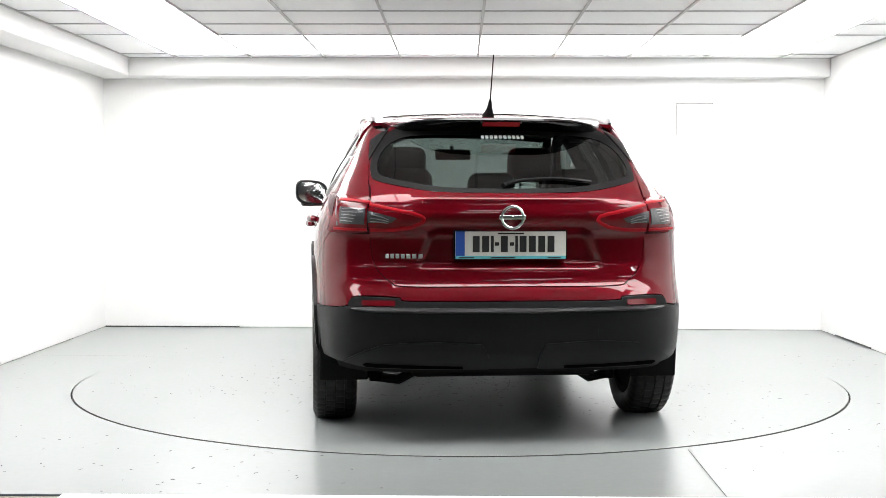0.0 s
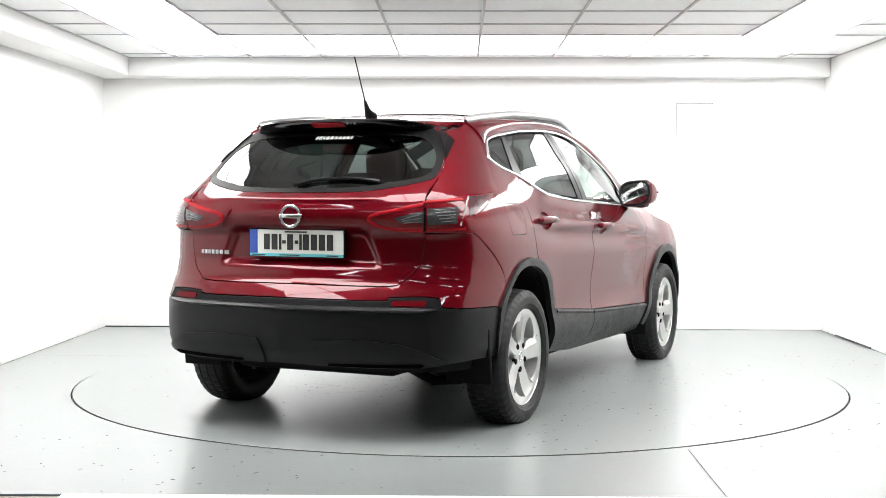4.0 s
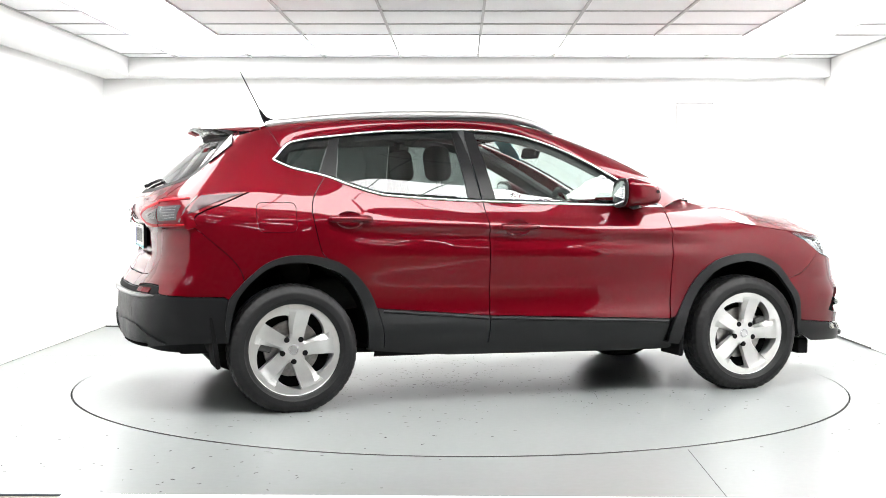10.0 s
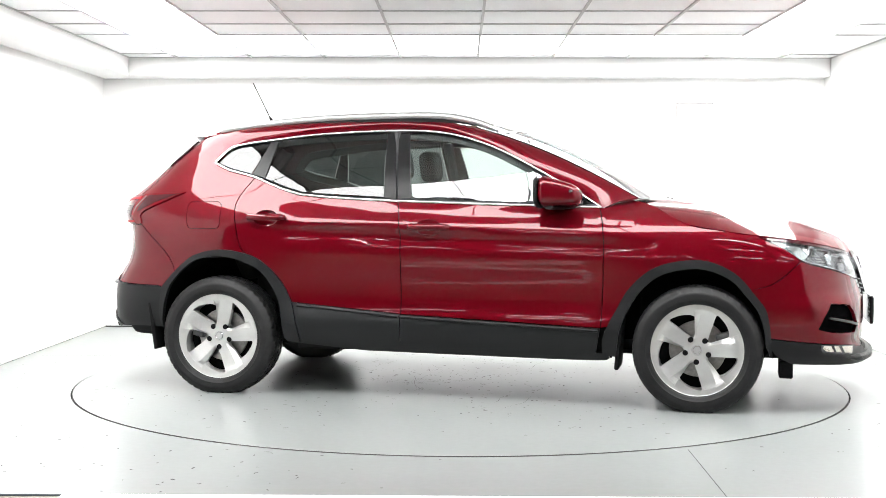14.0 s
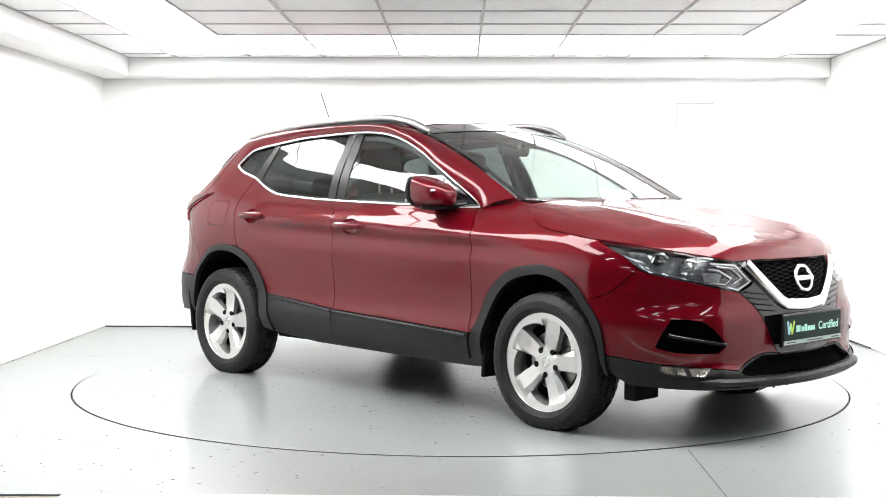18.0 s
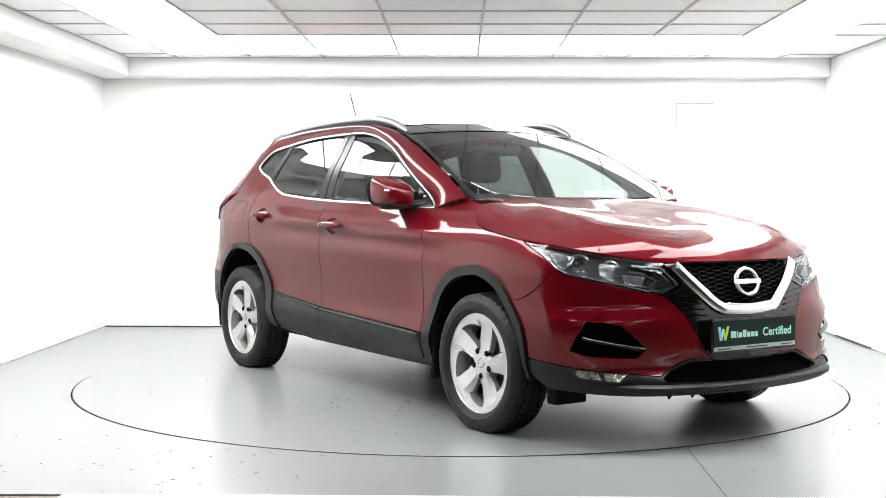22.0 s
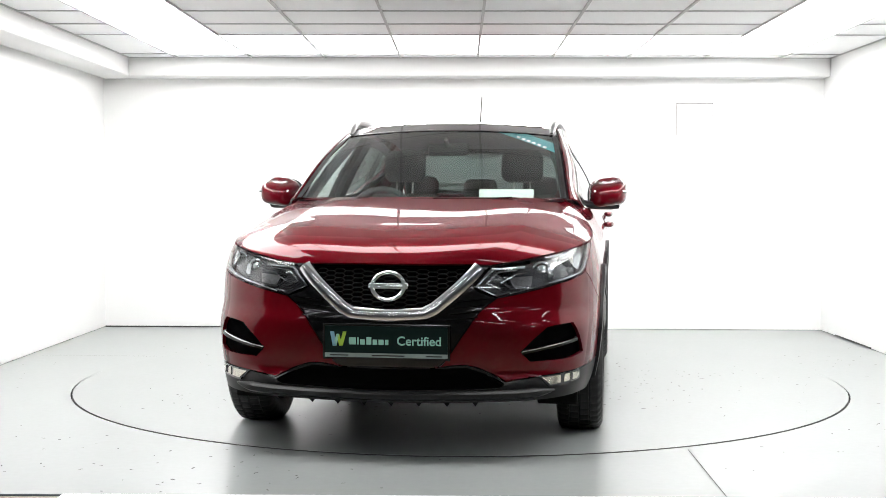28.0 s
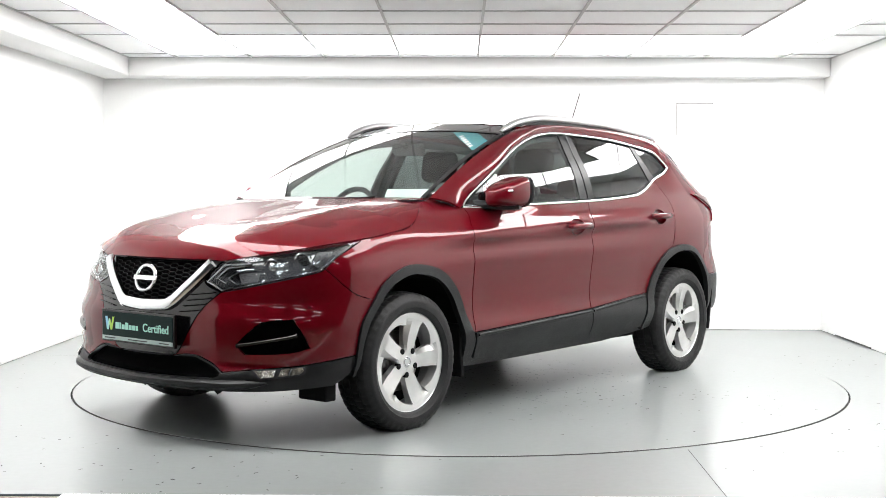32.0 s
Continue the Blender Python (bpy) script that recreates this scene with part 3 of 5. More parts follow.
def marks(count, spots, z, parent, name, label):
    """Small flat scuffs and chips of paint."""
    bm = bmesh.new()
    for _ in range(count):
        cx, cy, spread = rnd.choice(spots)
        x, y = cx + rnd.gauss(0, spread), cy + rnd.gauss(0, spread)
        if parent is None and (math.hypot(x, y) < R_TABLE + .03 or abs(x) > 2.94 or not FRONT < y < 2.75) or parent is not None and math.hypot(x, y) > R_TABLE - .08:
            continue
        a, ln, wd = rnd.uniform(0, math.pi), rnd.choice((.004, .006, .008, .011, .016)), rnd.uniform(.003, .007)
        m = pose(x, y, z, 0, 0, math.degrees(a))
        vs = [bm.verts.new(m @ Vector((ln * math.cos(t) * rnd.uniform(.7, 1.1), wd * math.sin(t) * rnd.uniform(.7, 1.1), 0))) for t in [math.tau * k / 7 for k in range(7)]]
        bm.faces.new(vs)
    return tagged(part(name, bm, SCUFF, parent), label if parent is None else "", "scuff" if parent is None else "", kind="stuff")


marks(210, ((-1.9, -2.3, .35), (1.9, -1.9, .5), (-2.4, .6, .5), (2.4, .8, .4), (-.8, -2.5, .3), (.5, 2.4, .5)), LOW + .002, None, "floor_scuffs", "small dark scuffs on the floor")
marks(640, ((0, -.35, .35), (.3, .3, .45), (-.5, .2, .4), (.9, -.9, .4), (-1.0, -1.0, .5), (0, 1.2, .5)), .002, turntable, "table_scuffing", "small dark scuffs on the turntable")
bm = bmesh.new()
for k in range(16):
    a, r = rnd.uniform(0, math.tau), rnd.uniform(.1, 1.0)
    x, y, b, ln = r * math.cos(a), r * math.sin(a), rnd.uniform(0, math.pi), rnd.uniform(.15, .55)
    pts = [(x + ln * (t - .5) * math.cos(b) + .02 * math.sin(5 * t + k), y + ln * (t - .5) * math.sin(b) + .015 * math.cos(4 * t + k)) for t in [i / 8 for i in range(9)]]
    for (xa, ya), (xb, yb) in zip(pts, pts[1:]):
        d = Vector((xb - xa, yb - ya, 0))
        nrm = Vector((-d.y, d.x, 0)).normalized() * .0010
        bm.faces.new([bm.verts.new(p) for p in (Vector((xa, ya, .002)) - nrm, Vector((xb, yb, .002)) - nrm, Vector((xb, yb, .002)) + nrm, Vector((xa, ya, .002)) + nrm)])
bmesh.ops.recalc_face_normals(bm, faces=bm.faces)
tagged(part("table_cracks", bm, SCUFF, turntable), kind="stuff")


# ---- the car ----
car = tagged(new("car"), "dark red five-door crossover car with black cladding and silver alloy wheels", "car")
DOORS, HEADLAMPS, TAIL_LAMPS, FOGS = {}, {}, {}, {}
SIDES = ((right, -1), (left, 1))
REAR_ARCH = [(-1.722, .590), (-1.637, .681), (-1.53, .759), (-1.424, .796), (-1.318, .811), (-1.212, .805), (-1.092, .773), (-1.002, .712), (-.927, .622), (-.882, .525)]
FRONT_ARCH = [(.861, .440), (.905, .522), (.963, .627), (1.052, .717), (1.156, .768), (1.319, .790), (1.453, .766), (1.572, .713), (1.662, .635), (1.735, .524), (1.765, .389)]
REAR_ARCH_IN = [(-1.722, .345), (-1.70, .468), (-1.653, .590), (-1.576, .681), (-1.47, .745), (-1.318, .769), (-1.182, .750), (-1.062, .691), (-.987, .592), (-.945, .471), (-.928, .32)]
FRONT_ARCH_IN = [(.907, .275), (.927, .417), (.979, .537), (1.053, .642), (1.156, .712), (1.305, .739), (1.438, .718), (1.558, .659), (1.649, .554), (1.710, .434), (1.733, .299)]
MID_SEAM = [(-.284, 1.085), (-.259, .893), (-.256, .470)]
FRONT_SEAM = [(.826, .424), (.836, .654), (.837, .895), (.815, 1.03), (.800, 1.052)]
REAR_SEAM = [(-1.150, .790), (-1.181, .831), (-1.21, .952), (-1.222, 1.043), (-1.2, 1.118), (-1.134, 1.215)]
BELT_REAR = [(-1.134, 1.215), (-1.012, 1.169), (-.89, 1.130), (-.768, 1.112), (-.284, 1.085)]
LAMP_TOP = [(-1.62, 1.128), (-2.0, 1.120), (-2.60, 1.106)]
LAMP_LOW = [(-2.695, .948), (-2.14, .945), (-2.08, 1.005), (-1.80, 1.072), (-1.62, 1.128)]

def tuck(run, cx):
    return [(cx + (x - cx) * .965, .322 + (z - .322) * .965) for x, z in run]


R_TUCK, F_TUCK = tuck(REAR_ARCH, -1.32), tuck(FRONT_ARCH, 1.32)
FLAP = rounded(-1.555, -1.305, .924, 1.077, .03)
for f, sy in SIDES:
    cups = [[(hx + .072 * math.cos(a), hz - .004 + .046 * math.sin(a)) for a in [math.tau * k / 28 for k in range(28)]] for hx, hz in ((-.10, .944), (-1.03, .990))]
    front_door = panel("front_door", f, outline(MID_SEAM, [(-.256, .470), (.826, .424)], FRONT_SEAM, [(.800, 1.052), (-.284, 1.085)]), RED, car, step=.03, holes=cups[:1])
    rear_door = panel("rear_door", f, outline(MID_SEAM[::-1], BELT_REAR[::-1], REAR_SEAM[::-1], [(-1.150, .790), R_TUCK[6]], R_TUCK[6:], [R_TUCK[-1], (-.882, .522), (-.256, .470)]), RED, car, step=.03, holes=cups[1:])
    panel("quarter_panel", f, outline(REAR_SEAM, [(-1.134, 1.215), (-1.30, 1.254), (-1.47, 1.296)], [(-1.47, 1.296), (-1.43, 1.325), (-1.40, 1.346)],
                                      [(-1.40, 1.346), (-1.42, 1.482)], [(-1.42, 1.482), (-1.64, 1.474), (-2.0, 1.448), (-2.40, 1.425)], [(-2.40, 1.425), (-2.355, 1.37), (-2.345, 1.296), (-2.40, 1.238), (-2.49, 1.182), (-2.60, 1.106)],
                                      LAMP_TOP[::-1], LAMP_LOW[1:][::-1], [(-2.14, .945), (-1.90, .852), (-1.72, .762), R_TUCK[1]], R_TUCK[1:6], [R_TUCK[5], (-1.150, .790)]),
          RED, car, step=.03, holes=[FLAP] if sy < 0 else ())
    panel("front_fender", f, outline(F_TUCK[:9], [F_TUCK[8], (1.662, .635), (1.83, .672), (2.04, .757), (2.115, .785)], [(2.115, .785), (1.99, .843), (1.80, .905)],
                                     [(1.80, .912), (1.66, .922), (1.482, .940), (1.285, .962), (1.15, 1.028), (1.07, 1.068), (.95, 1.10)], [(.95, 1.10), (.83, 1.05)],
                                     FRONT_SEAM[::-1], [(.826, .424), F_TUCK[0]]), RED, car, step=.03)
    if sy < 0:
        panel("fuel_flap", f, FLAP, RED, car, "body-coloured fuel flap", gap=.0035, step=.03)
    for (hx, hz), cup in zip(((-.10, .944), (-1.03, .990)), cups):
        def dish(s, z, hx=hx, hz=hz, f=f, sy=sy):
            x, y, z = f(s, z)
            return x, y - sy * .022 * max(0.0, 1 - ((s - hx) / .072) ** 2 - ((z - hz + .004) / .046) ** 2) ** .6, z
        panel("handle_recess", dish, cup, RED, front_door if hx > -.5 else rear_door, gap=0, depth=0, step=.012)
    # dark cladding
    panel("cladding", f, outline([(-.256, .470), (-.262, .318)], [(-.262, .318), (.800, .285)], [(.800, .285), (.826, .424)], [(.826, .424), (-.256, .470)]), PLASTIC, front_door, "black plastic door cladding", lift=.006)
    panel("cladding", f, outline([(-.256, .470), (-.262, .318)], [(-.262, .318), (-.838, .318)], [(-.838, .318), (-.852, .411), (-.882, .525)], [(-.882, .525), (-.256, .470)]), PLASTIC, rear_door, "black plastic door cladding", lift=.006)
    ribbon("cladding_edge", f, [(.81 - 1.06 * k / 12, .410 + .045 * k / 12) for k in range(13)], .016, PLASTIC, front_door, height=.008, lift=.006)
    ribbon("cladding_edge", f, [(-.268 - .58 * k / 8, .456 + .05 * k / 8) for k in range(9)], .016, PLASTIC, rear_door, height=.008, lift=.006)
    panel("sill", f, outline([(-.90, .318), (-.90, .29), (-.47, .25)], [(-.47, .25), (.69, .235), (.87, .25)], [(.87, .25), (.86, .285)], [(.86, .285), (-.262, .316), (-.90, .318)]), PLASTIC, car, lift=-.012)
    panel("rear_arch_cladding", f, outline(REAR_ARCH + [(-.852, .411), (-.838, .30)], REAR_ARCH_IN[::-1], [(-1.722, .345), (-1.745, .45), (-1.722, .590)]), PLASTIC, car, lift=.014, depth=.03)
    panel("front_arch_cladding", f, outline([(.830, .285), (.835, .38), *FRONT_ARCH], [(1.765, .389), (1.76, .29)], FRONT_ARCH_IN[::-1], [(.907, .275), (.830, .285)]), PLASTIC, car, lift=.014, depth=.03)
    # glass
    panel("quarter_glass", f, outline([(-1.445, 1.297), (-1.36, 1.355), (-1.245, 1.390), (-1.085, 1.415)], [(-1.085, 1.415), (-1.165, 1.233)], [(-1.165, 1.233), (-1.30, 1.268), (-1.445, 1.297)]),
          PRIVACY_GLASS, car, lift=-.006, depth=.003)
    panel("rear_door_glass", f, outline([(-1.035, 1.424), (-.78, 1.448), (-.40, 1.464)], [(-.40, 1.464), (-.365, 1.104)], [(-.365, 1.104), (-.765, 1.126), (-.885, 1.144), (-1.075, 1.208)], [(-1.075, 1.208), (-1.035, 1.424)]),
          PRIVACY_GLASS, rear_door, lift=-.006, depth=.003)
    panel("front_door_glass", f, outline([(-.27, 1.464), (-.10, 1.452), (.085, 1.411), (.265, 1.343), (.44, 1.253), (.60, 1.160), (.70, 1.098), (.745, 1.068)], [(.745, 1.068), (-.205, 1.096)], [(-.205, 1.096), (-.27, 1.464)]),
          SIDE_GLASS, front_door, lift=-.006, depth=.003)
    panel("door_pillar_trim", f, outline([(-.40, 1.466), (-.339, 1.471)], [(-.339, 1.471), (-.292, 1.09)], [(-.292, 1.09), (-.365, 1.102)], [(-.365, 1.102), (-.40, 1.466)]), SATIN_BLACK, car, lift=-.002)
    panel("door_pillar_trim", f, outline([(-.335, 1.471), (-.268, 1.466)], [(-.268, 1.466), (-.205, 1.094)], [(-.205, 1.094), (-.286, 1.09)], [(-.286, 1.09), (-.335, 1.471)]), SATIN_BLACK, car, lift=-.002)
    panel("window_divider_trim", f, outline([(-1.085, 1.418), (-1.035, 1.424)], [(-1.035, 1.424), (-1.075, 1.208)], [(-1.075, 1.208), (-1.165, 1.230)], [(-1.165, 1.230), (-1.085, 1.418)]), SATIN_BLACK, car, lift=-.002)
    ring = spline([(.815, 1.052), (-.284, 1.083), (-.768, 1.110), (-.89, 1.129), (-1.012, 1.167), (-1.134, 1.213), (-1.30, 1.253), (-1.455, 1.292)])
    ring += spline([(-1.47, 1.300), (-1.38, 1.362), (-1.25, 1.402), (-1.06, 1.428), (-.78, 1.458), (-.35, 1.475), (-.10, 1.463), (.09, 1.422), (.27, 1.355), (.45, 1.264), (.63, 1.162), (.72, 1.110), (.805, 1.058)])
    ribbon("window_surround", f, ring, .014, CHROME, car, "bright chrome window surround", closed=True)
    ribbon("window_lining", f, ring, .055, CABIN_PLASTIC, car, "dark lining inside the window opening", height=.008, lift=-.040, closed=True)
    # roof side and windscreen pillar
    side = (lambda s, v: cant(s, v)) if sy > 0 else (lambda s, v: (cant(s, v)[0], -cant(s, v)[1], cant(s, v)[2]))
    panel("roof_side", side, [(.83 - 2.23 * k / 60, 0.0) for k in range(61)] + [(-1.40 + 2.23 * k / 60, 1.0) for k in range(61)], RED, car, gap=0, step=.05, depth=.01)
    # lamps at the rear corner
    DOORS[sy] = front_door, rear_door
    tail_lamp = panel("tail_lamp", f, outline(LAMP_TOP, [(-2.60, 1.106), (-2.695, .948)], LAMP_LOW), RED_LENS, car, "red tail lamp lens", lift=.008, depth=.02, bulge=.004)
    panel("lamp_window", f, outline([(-2.62, 1.053), (-2.24, 1.060)], [(-2.24, 1.060), (-2.33, .984)], [(-2.33, .984), (-2.65, .982)], [(-2.65, .982), (-2.62, 1.053)]), SMOKE_LENS, tail_lamp, "smoked clear lamp window", lift=.0145, depth=.004)
    for k in range(5):
        ribbon("lamp_rib", f, [(-2.55 + .012 * k, 1.044 - .012 * k), (-2.42 + .004 * k, 1.046 - .012 * k), (-2.31 - .008 * k, 1.047 - .012 * k)], .0035, LAMP_CELL, tail_lamp, "bright ribbed lamp cell", height=.0015, lift=.0158)
    ribbon("lamp_bar", f, spline([(-2.645, 1.078), (-2.40, 1.086), (-2.17, 1.092)]), .015, LAMP_RED, tail_lamp, "bright red lamp bar", height=.003, lift=.011)
    ribbon("lamp_bar", f, spline([(-2.68, .962), (-2.45, .962), (-2.24, .963)]), .012, LAMP_RED, tail_lamp, "bright red lamp bar", height=.003, lift=.011)
    ribbon("lamp_edge", f, [(-2.30, .978), (-2.19, 1.040), (-2.085, 1.102)], .009, SMOKE_CLEAR, tail_lamp, "clear slanted lamp strip", height=.002, lift=.0135)
    panel("lamp_tip", f, outline([(-1.66, 1.118), (-1.85, 1.112), (-2.05, 1.108)], [(-2.05, 1.108), (-2.16, 1.012)], [(-2.16, 1.012), (-2.08, 1.025), (-1.82, 1.082), (-1.66, 1.118)]), LAMP_TIP, tail_lamp, "dark clear lamp tip", lift=.0135, depth=.004)

# front end
HALF_MASK = [(.483, .818), (.383, .726), (.516, .680)], [(.516, .680), (.415, .620), (.325, .530), (.235, .410), (.19, .384)]
LOW = [(.19, .384), (.36, .395), (.58, .330), (.80, .345), (1.28, .364), (1.735, .389)]
LENS = outline([(.383, .726), (.483, .819)], [(.483, .819), (.845, .850), (1.256, .884), (1.70, .908)], [(1.70, .908), (1.51, .843), (1.385, .785), (1.296, .768), (.92, .728), (.516, .678)], [(.516, .678), (.383, .726)])
flip = lambda run: [(-a, b) for a, b in run[::-1]]
panel("grille_surround", nose, outline(HALF_MASK[0], HALF_MASK[1], [(.19, .384), (-.19, .384)], flip(HALF_MASK[1]), flip(HALF_MASK[0]), [(-.483, .818), (.483, .818)]), GLOSS_BLACK, car, "gloss black grille surround",
      holes=[outline([(.37, .815), (.30, .735), (.175, .638)], [(.175, .638), (0, .622), (-.175, .638)], [(-.175, .638), (-.30, .735), (-.37, .815)], [(-.37, .815), (.37, .815)])])
panel("grille_back", nose, outline([(.40, .818), (.19, .62)], [(.19, .62), (-.19, .62)], [(-.19, .62), (-.40, .818)], [(-.40, .818), (.40, .818)]), DEEP_BLACK, car, gap=0, lift=-.03)
for sy in (1, -1):
    m = (lambda q, z: nose(q, z)) if sy > 0 else (lambda q, z: nose(-q, z))
    panel("front_bumper", m, outline(HALF_MASK[1], LOW[:3], LOW[2:],
                                     [(1.735, .389), (1.755, .395), (1.795, .524), (1.865, .635)], [(1.865, .635), (1.838, .640), (1.67, .672), (1.46, .757), (1.385, .785)], [(1.385, .785), (1.296, .768), (.92, .728), (.516, .680)]), RED, car, step=.03,
          holes=[outline([(.66, .452), (.76, .51), (.866, .556)], [(.866, .556), (1.0, .566), (1.158, .570)], [(1.158, .570), (1.25, .51), (1.329, .438)], [(1.329, .438), (1.12, .418), (.735, .411)], [(.735, .411), (.66, .452)])])
    panel("side_intake", m, outline([(.64, .452), (.75, .52), (.86, .566)], [(.86, .566), (1.0, .576), (1.168, .580)], [(1.168, .580), (1.27, .515), (1.35, .432)], [(1.35, .432), (1.12, .410), (.725, .402)], [(.725, .402), (.64, .452)]), DEEP_BLACK, car, lift=-.025, gap=0)
    ribbon("intake_blade", m, spline([(.67, .449), (.918, .472), (1.16, .492), (1.20, .500)]), .022, GLOSS_BLACK, car, height=.012, lift=-.004)
    HEADLAMPS[sy] = panel("headlamp_housing", m, LENS, LAMP_DARK, car, "dark headlamp housing", lift=-.035, step=.03)
    panel("headlamp_lens", m, LENS, LENS_GLASS, HEADLAMPS[sy], "clear headlamp lens", lift=.001, depth=.004, step=.03)
    FOGS[sy] = panel("fog_lamp", m, outline([(.81, .346), (1.28, .364)], [(1.28, .364), (1.31, .340), (1.28, .317), (.93, .301)], [(.93, .301), (.81, .346)]), LAMP_DARK, car, "fog lamp with two pale reflector cells", lift=.006, depth=.02)
panel("front_lower_bumper", nose, outline(LOW[:3], LOW[2:], [(1.735, .389), (1.73, .31), (1.60, .258)], [(1.60, .258), (.7, .245), (0, .238), (-.7, .245), (-1.60, .258)], [(-1.60, .258), (-1.73, .31), (-1.735, .389)],
                                          flip(LOW[2:]), flip(LOW[:3]), [(-.19, .384), (.19, .384)]), SATIN_BLACK, car, "black plastic lower bumper",
      holes=[outline([(.345, .387), (.562, .327), (.53, .303)], [(.53, .303), (0, .292), (-.53, .303)], [(-.53, .303), (-.562, .327), (-.345, .387)], [(-.345, .387), (0, .378), (.345, .387)])])
panel("lower_intake", nose, outline([(.38, .400), (.60, .335), (.57, .290)], [(.57, .290), (0, .280), (-.57, .290)], [(-.57, .290), (-.60, .335), (-.38, .400)], [(-.38, .400), (0, .392), (.38, .400)]), DEEP_BLACK, car, "lower intake opening, its shade painted near-black", gap=0, lift=-.03, depth=0)
chrome = spline([(.415, .806), (.33, .738), (.19, .632)], 6) + spline([(.15, .612), (0, .604), (-.15, .612)], 4) + spline([(-.19, .632), (-.33, .738), (-.415, .806)], 6)
ribbon("grille_chrome", nose, chrome, .052, CHROME, car, "thick chrome grille band", height=.016, lift=.008)

# bonnet, glass and roof
panel("bonnet", hood, [(k / 40, -1.0) for k in range(41)] + [(1.0, -1 + 2 * k / 30) for k in range(1, 31)] + [(1 - k / 40, 1.0) for k in range(1, 41)] + [(0.0, 1 - 2 * k / 30) for k in range(1, 30)],
      RED, car, gap=.003, step=.022, depth=.02)
panel("windscreen", windscreen, strip(20, 0, .865, -.97, .97), SCREEN_GLASS, car, gap=0, step=.06, depth=.004)
panel("roof_header", windscreen, strip(20, .872, 1.0, -.985, .985), ROOF_GLASS, car, "gloss black roof header above the windscreen", gap=0, step=.05, depth=.012)
panel("roof_panel", roof, [(-1.445 + 1.565 * k / 24, -1.0) for k in range(25)] + [(.12, -1 + 2 * k / 16) for k in range(1, 17)] + [(.12 - 1.565 * k / 24, 1.0) for k in range(1, 25)] + [(-1.445, 1 - 2 * k / 16) for k in range(1, 16)],
      RED, car, gap=0, step=.05)
panel("panoramic_roof", roof, rounded(-1.0, .115, -.86, .86, .06), ROOF_GLASS, car, "black panoramic glass roof", gap=0, step=.05, lift=.004, depth=.004)

# tail end
HALF_GLASS = [(0, 1.482), (.52, 1.474), (.94, 1.452), (1.13, 1.415), (1.225, 1.36), (1.235, 1.30), (1.19, 1.25)], [(1.19, 1.25), (1.10, 1.203), (1.0, 1.182), (.70, 1.154), (.40, 1.130), (0, 1.124)]
HALF_GATE = [(0, .702), (.57, .702), (.70, .724), (.83, .80), (.89, .938), (.985, 1.106), (1.11, 1.182), (1.20, 1.238), (1.255, 1.296), (1.245, 1.37), (1.17, 1.43), (.94, 1.476), (0, 1.492)]
pane = outline(HALF_GLASS[0], HALF_GLASS[1], flip(HALF_GLASS[1]), flip(HALF_GLASS[0]))
panel("tailgate", tail, outline(HALF_GATE, flip(HALF_GATE)), RED, car, step=.018, holes=[pane])
HALF_CLEAR = [(0, 1.412), (.60, 1.405), (.90, 1.385), (1.06, 1.34), (1.10, 1.29), (1.06, 1.24), (.95, 1.205), (.65, 1.176), (.35, 1.152), (0, 1.146)]
panel("rear_window_border", tail, pane, FRIT, car, "black border printed on the rear window", gap=.002, lift=.0005, depth=.001, step=.03, holes=[outline(HALF_CLEAR, flip(HALF_CLEAR))])
panel("rear_window", tail, pane, REAR_GLASS, car, gap=.001, lift=-.002, depth=.004)
for sy in (1, -1):
    m = (lambda q, z: tail(q, z)) if sy > 0 else (lambda q, z: tail(-q, z))
    TAIL_LAMPS[sy] = panel("inner_tail_lamp", m, outline([(.985, 1.100), (.93, 1.09), (.40, 1.046)], [(.40, 1.046), (.49, .952)], [(.49, .952), (.895, .948)], [(.895, .948), (.985, 1.100)]), RED_LENS, car, "red inner tail lamp lens", lift=.008, depth=.02, bulge=.004)
    panel("inner_lamp_window", m, outline([(.955, 1.044), (.86, 1.036), (.66, 1.014)], [(.66, 1.014), (.70, .992)], [(.70, .992), (.922, .990)], [(.922, .990), (.955, 1.044)]), SMOKE_LENS, TAIL_LAMPS[sy], "smoked clear lamp window", lift=.0145, depth=.004)
    panel("rear_reflector", m, rounded(.66, .96, .617, .640, .01), REFLECTOR, car, "slim red reflector", lift=.0045, gap=0, depth=.01)
    panel("tow_cover", m, rounded(.44, .595, .481, .537, .008), BUMPER_BLACK, car, lift=.0012, gap=.002, depth=.003) if sy < 0 else None
RED_LOW = [(0, .640), (.57, .640), (.65, .656), (1.05, .656), (1.17, .612), (1.84, .600)]
HALF_SEAM = [(.885, .938), (.83, .80), (.70, .724), (.57, .702), (0, .702)]
HALF_BUMPER = [RED_LOW, [(1.84, .600), (3.6 + R_TUCK[0][0], R_TUCK[0][1])], [(3.6 + R_TUCK[0][0], R_TUCK[0][1]), (3.6 + R_TUCK[1][0], R_TUCK[1][1])],
               [(3.6 + R_TUCK[1][0], R_TUCK[1][1]), (1.88, .762), (1.70, .852), (1.46, .945)], [(1.46, .945), (.885, .940)], HALF_SEAM]
panel("rear_bumper", tail, outline(*HALF_BUMPER, *[flip(r) for r in HALF_BUMPER[::-1]]), RED, car, step=.03)
HALF_LOW = [[(0, .332), (.60, .334), (.95, .340), (1.23, .350), (1.60, .362), (1.88, .362)], [(1.88, .362), (1.875, .590)], RED_LOW[::-1]]
panel("rear_lower_bumper", tail, outline(*HALF_LOW, *[flip(r) for r in HALF_LOW[::-1]]), BUMPER_BLACK, car, "black plastic lower bumper", step=.03)


